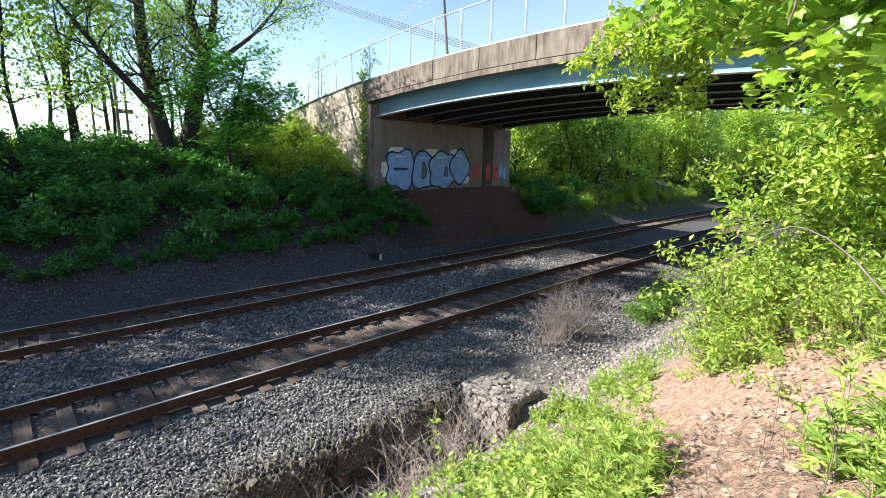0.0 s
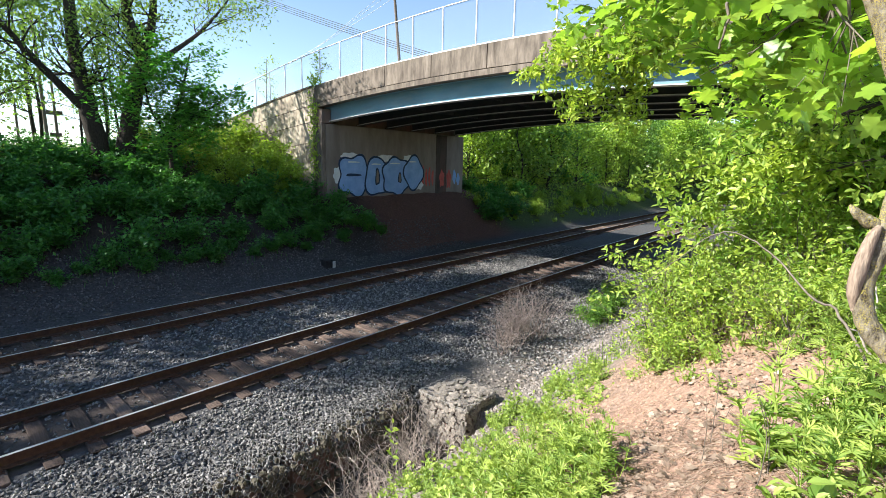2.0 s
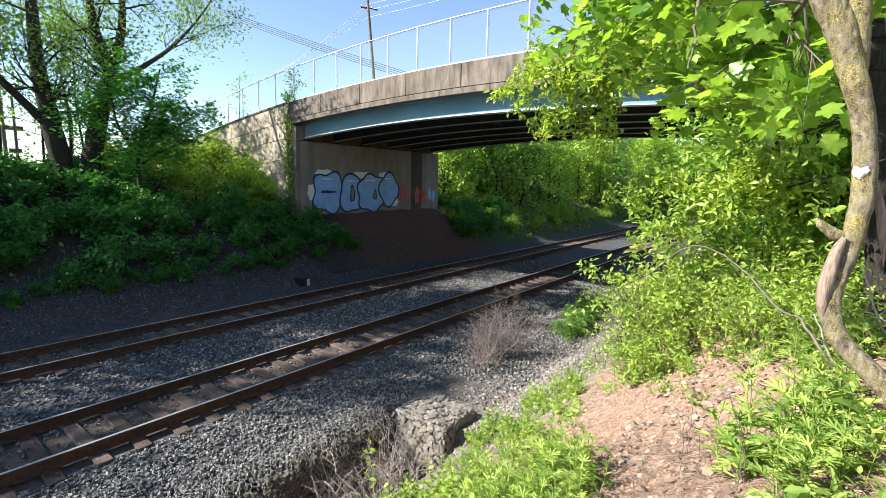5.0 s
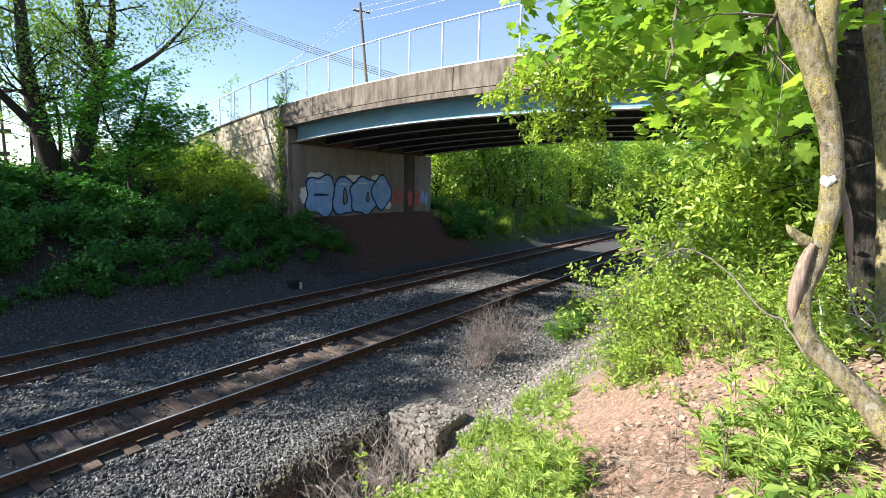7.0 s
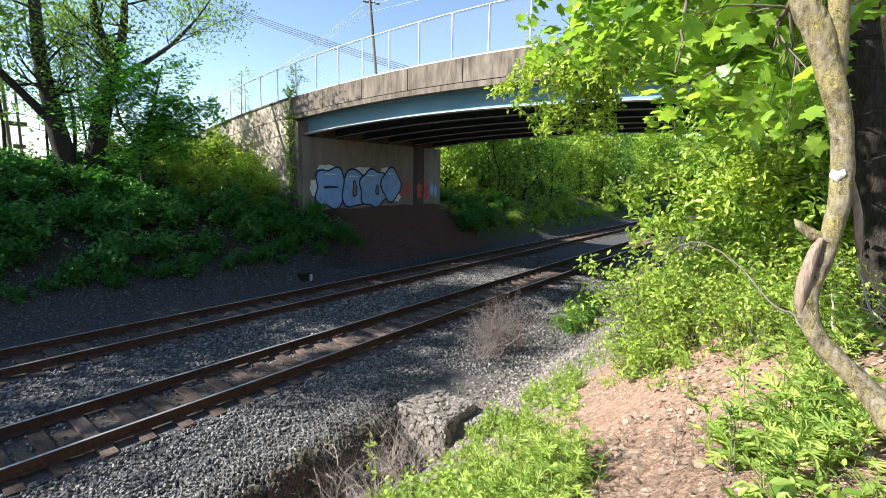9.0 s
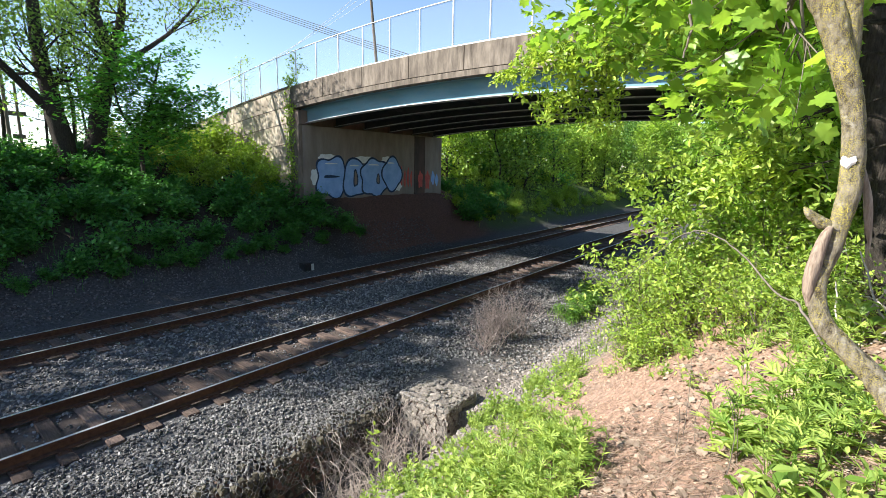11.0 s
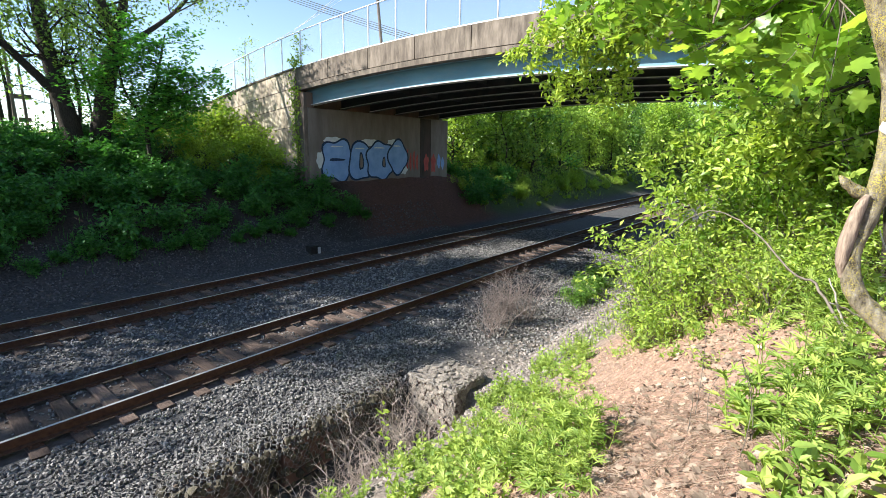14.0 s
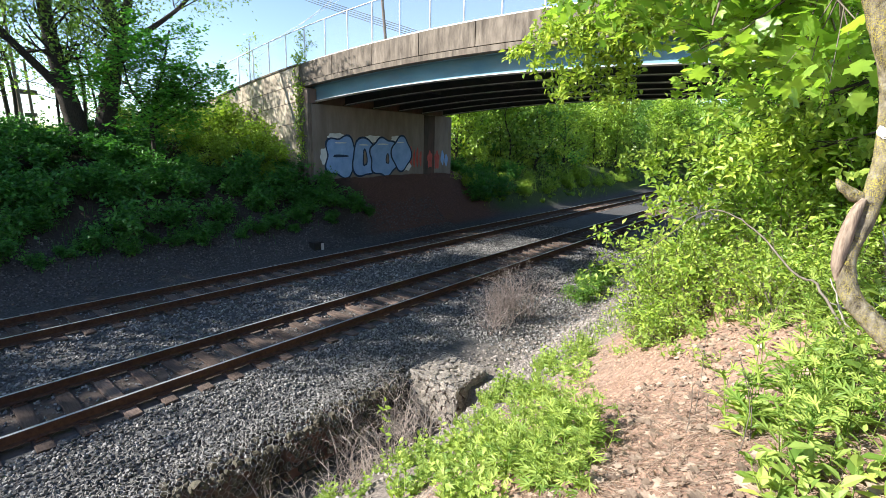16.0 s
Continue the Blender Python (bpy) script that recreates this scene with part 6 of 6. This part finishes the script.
for k in range(12):
    a = np.array((VRNG.uniform(0.35, 0.8), VRNG.uniform(4.6, 5.6), 0.0))
    b = a + np.array((VRNG.uniform(-0.5, 0.5), VRNG.uniform(-0.5, 0.3), 0.0))
    za, zb = float(height(a[0], a[1])), float(height(b[0], b[1]))
    stalk("dead_stick", "dead grey stick leaning among the trunks", [(a[0], a[1], za - 0.02), ((a[0] + b[0]) / 2, (a[1] + b[1]) / 2, (za + zb) / 2 + 0.22), (b[0], b[1], zb + VRNG.uniform(0.2, 0.8))], 0.014, M_DEAD, "stick")
broad = [weed("broadleaf_weed", "low weed with broad yellow-green leaves", 455 + k, L_WEED, OVAL, 0.3, 7, 6, 0.2) for k in range(2)]
plant_at(broad, [(0.55, 4.9, 1.0), (0.75, 4.6, 1.0), (0.62, 5.4, 0.9), (0.4, 5.2, 0.8), (0.85, 5.2, 1.1), (0.62, 3.05, 1.0), (-0.7, 6.6, 0.8), (0.05, 2.42, 0.7), (0.25, 2.38, 0.75), (0.15, 2.6, 0.6), (-1.0, 6.3, 0.8), (-1.6, 6.4, 0.7)], VRNG, sink=0.0)
for k in range(7):
    x, y = VRNG.uniform(-0.95, 0.0), VRNG.uniform(2.5, 4.3)
    z = float(height(x, y))
    h = VRNG.uniform(0.5, 0.95)
    stalk("dry_stalk", "thin dry upright weed stalk", [(x, y, z - 0.03), (x + VRNG.normal(0, 0.03), y, z + h * 0.5), (x + VRNG.normal(0, 0.08), y + VRNG.normal(0, 0.05), z + h)], 0.0035, M_TWIG, "stalk")


def saplings():
    rng = np.random.default_rng(61)
    for k, (x, y, h) in enumerate(((-4.45, 4.35, 1.05), (-4.1, 3.9, 0.8))):
        z = float(height(x, y))
        s = root("sapling", x, y, z, "thin sapling with a few yellow-green leaves", "sapling", "saplings")
        pts = np.array([(0, 0, -0.05), (-0.05, 0.02, h * 0.4), (-0.16, 0.08, h * 0.75), (-0.30, 0.12, h)])
        L = smooth_line(pts, 5)
        part_raw("stem", tube_mesh("stem", [(L, np.linspace(0.007, 0.002, len(L)))], M_TWIG, 5), s)
        p = L[rng.integers(6, len(L), 13)]
        for q in p:
            part_raw("leaf", leaf_mesh("leaf", OVAL, q[None], rng.uniform(0.06, 0.11, 1), L_NEAR, rng, tilt=0.4), s)


saplings()


def litter():
    rng = np.random.default_rng(71)
    n = 2600
    p = np.column_stack([rng.uniform(-1.6, 1.4, n), rng.uniform(1.4, 6.0, n)])
    p = p[(p[:, 0] > -1.9 + 0.25 * (p[:, 1] - 2))]
    pos = np.column_stack([p, height(p[:, 0], p[:, 1]) + 0.012])
    v, f = scatter(MAPLE, pos, rng.uniform(0.035, 0.08, len(pos)), rng, tilt=0.35)
    tagged(new("leaf_litter", raw_mesh("leaf_litter", v, f, M_LITTER)), "dry brown leaf litter on the bank", "leaf litter", kind="stuff")
    lines = []
    for _ in range(2400):
        x, y = rng.uniform(-1.5, 0.6), rng.uniform(1.8, 4.3)
        a, l = rng.normal(2.2, 0.6), rng.uniform(0.08, 0.32)
        e = (x + l * math.cos(a), y + l * math.sin(a))
        lines.append(([(x, y, float(height(x, y)) + 0.012), ((x + e[0]) / 2, (y + e[1]) / 2, float(height((x + e[0]) / 2, (y + e[1]) / 2)) + 0.022), (*e, float(height(*e)) + 0.012)], [0.002, 0.002, 0.0015]))
    tagged(new("straw", tube_mesh("straw", lines, M_LITTER, 3)), "flattened dry straw on the bank", "straw", kind="stuff")
    n = 13000
    p = np.column_stack([rng.uniform(-6.1, -2.2, n), rng.uniform(3.0, 16, n)])
    w = np.exp(-((p[:, 0] + 4.6 - 0.13 * (p[:, 1] - 8)) / 0.95) ** 2)
    keep = (rng.uniform(0, 1, n) < w) & ~((p[:, 0] < -4.75) & (p[:, 1] < 8.0))
    p = p[keep]
    pos = np.column_stack([p, height(p[:, 0], p[:, 1])])
    tagged(new("rubble", stones("rubble", pos, rng.uniform(0.045, 0.12, len(p)), M_RUBBLE, rng)), "grey crushed stone spilled over the bank", "rubble", kind="stuff")
    n = 6500
    p = np.column_stack([rng.uniform(-3.4, 0.2, n), rng.uniform(2.5, 8, n)])
    pos = np.column_stack([p, height(p[:, 0], p[:, 1])])
    tagged(new("earth_clods", stones("earth_clods", pos, rng.uniform(0.01, 0.045, n), M_CLOD, rng)), "small clods of red earth", "clods", kind="stuff")


M_CLOD = surface("red_earth_clod", (0.26, 0.16, 0.11), (0.42, 0.29, 0.21), 9, 0.95, bump=0.5, islands=0.3)
litter()


def wall_vines():
    """Creeper on the pilaster and wing wall."""
    rng = np.random.default_rng(81)
    v = root("wall_vine", -20.5, 13.9, 4.0, "thin creeper climbing the concrete pilaster", "vine")
    b = np.array([-20.5, 13.9, 4.0])
    lines, pos = [], []
    for k in range(12):
        x = -20.5 + rng.normal(0, 0.22) if k < 8 else -24.5 + rng.normal(0, 0.8)
        top = rng.uniform(7.0, 8.3) if k < 8 else rng.uniform(6.2, 7.2)
        pts = [np.array([x + 0.12 * math.sin(z * 2 + k), 13.92, z]) - b for z in np.linspace(3.0, top, 9)]
        lines.append((pts, np.linspace(0.012, 0.004, 9)))
        pos.append(along(rng, [np.array(pts)], 60 if k < 8 else 12, 0.09))
    part_raw("stem_growth", tube_mesh("stem_growth", lines, M_TWIG, 4), v)["kind"] = "stuff"
    pos = np.concatenate(pos)
    pos[:, 1] = np.minimum(pos[:, 1], -0.02)
    top = np.column_stack([rng.normal(-20.4, 0.22, 130), rng.normal(13.9, 0.1, 130), rng.normal(8.35, 0.16, 130)]) - b
    pos = np.concatenate([pos, top])
    part_raw("leaf_mass", leaf_mesh("leaf_mass", DIAMOND, pos, rng.uniform(0.09, 0.18, len(pos)), L_BANKLIGHT, rng, tilt=0.9), v)["kind"] = "stuff"


wall_vines()


def motions():
    """Nothing in the place moves; the camera alone is carried."""


motions()
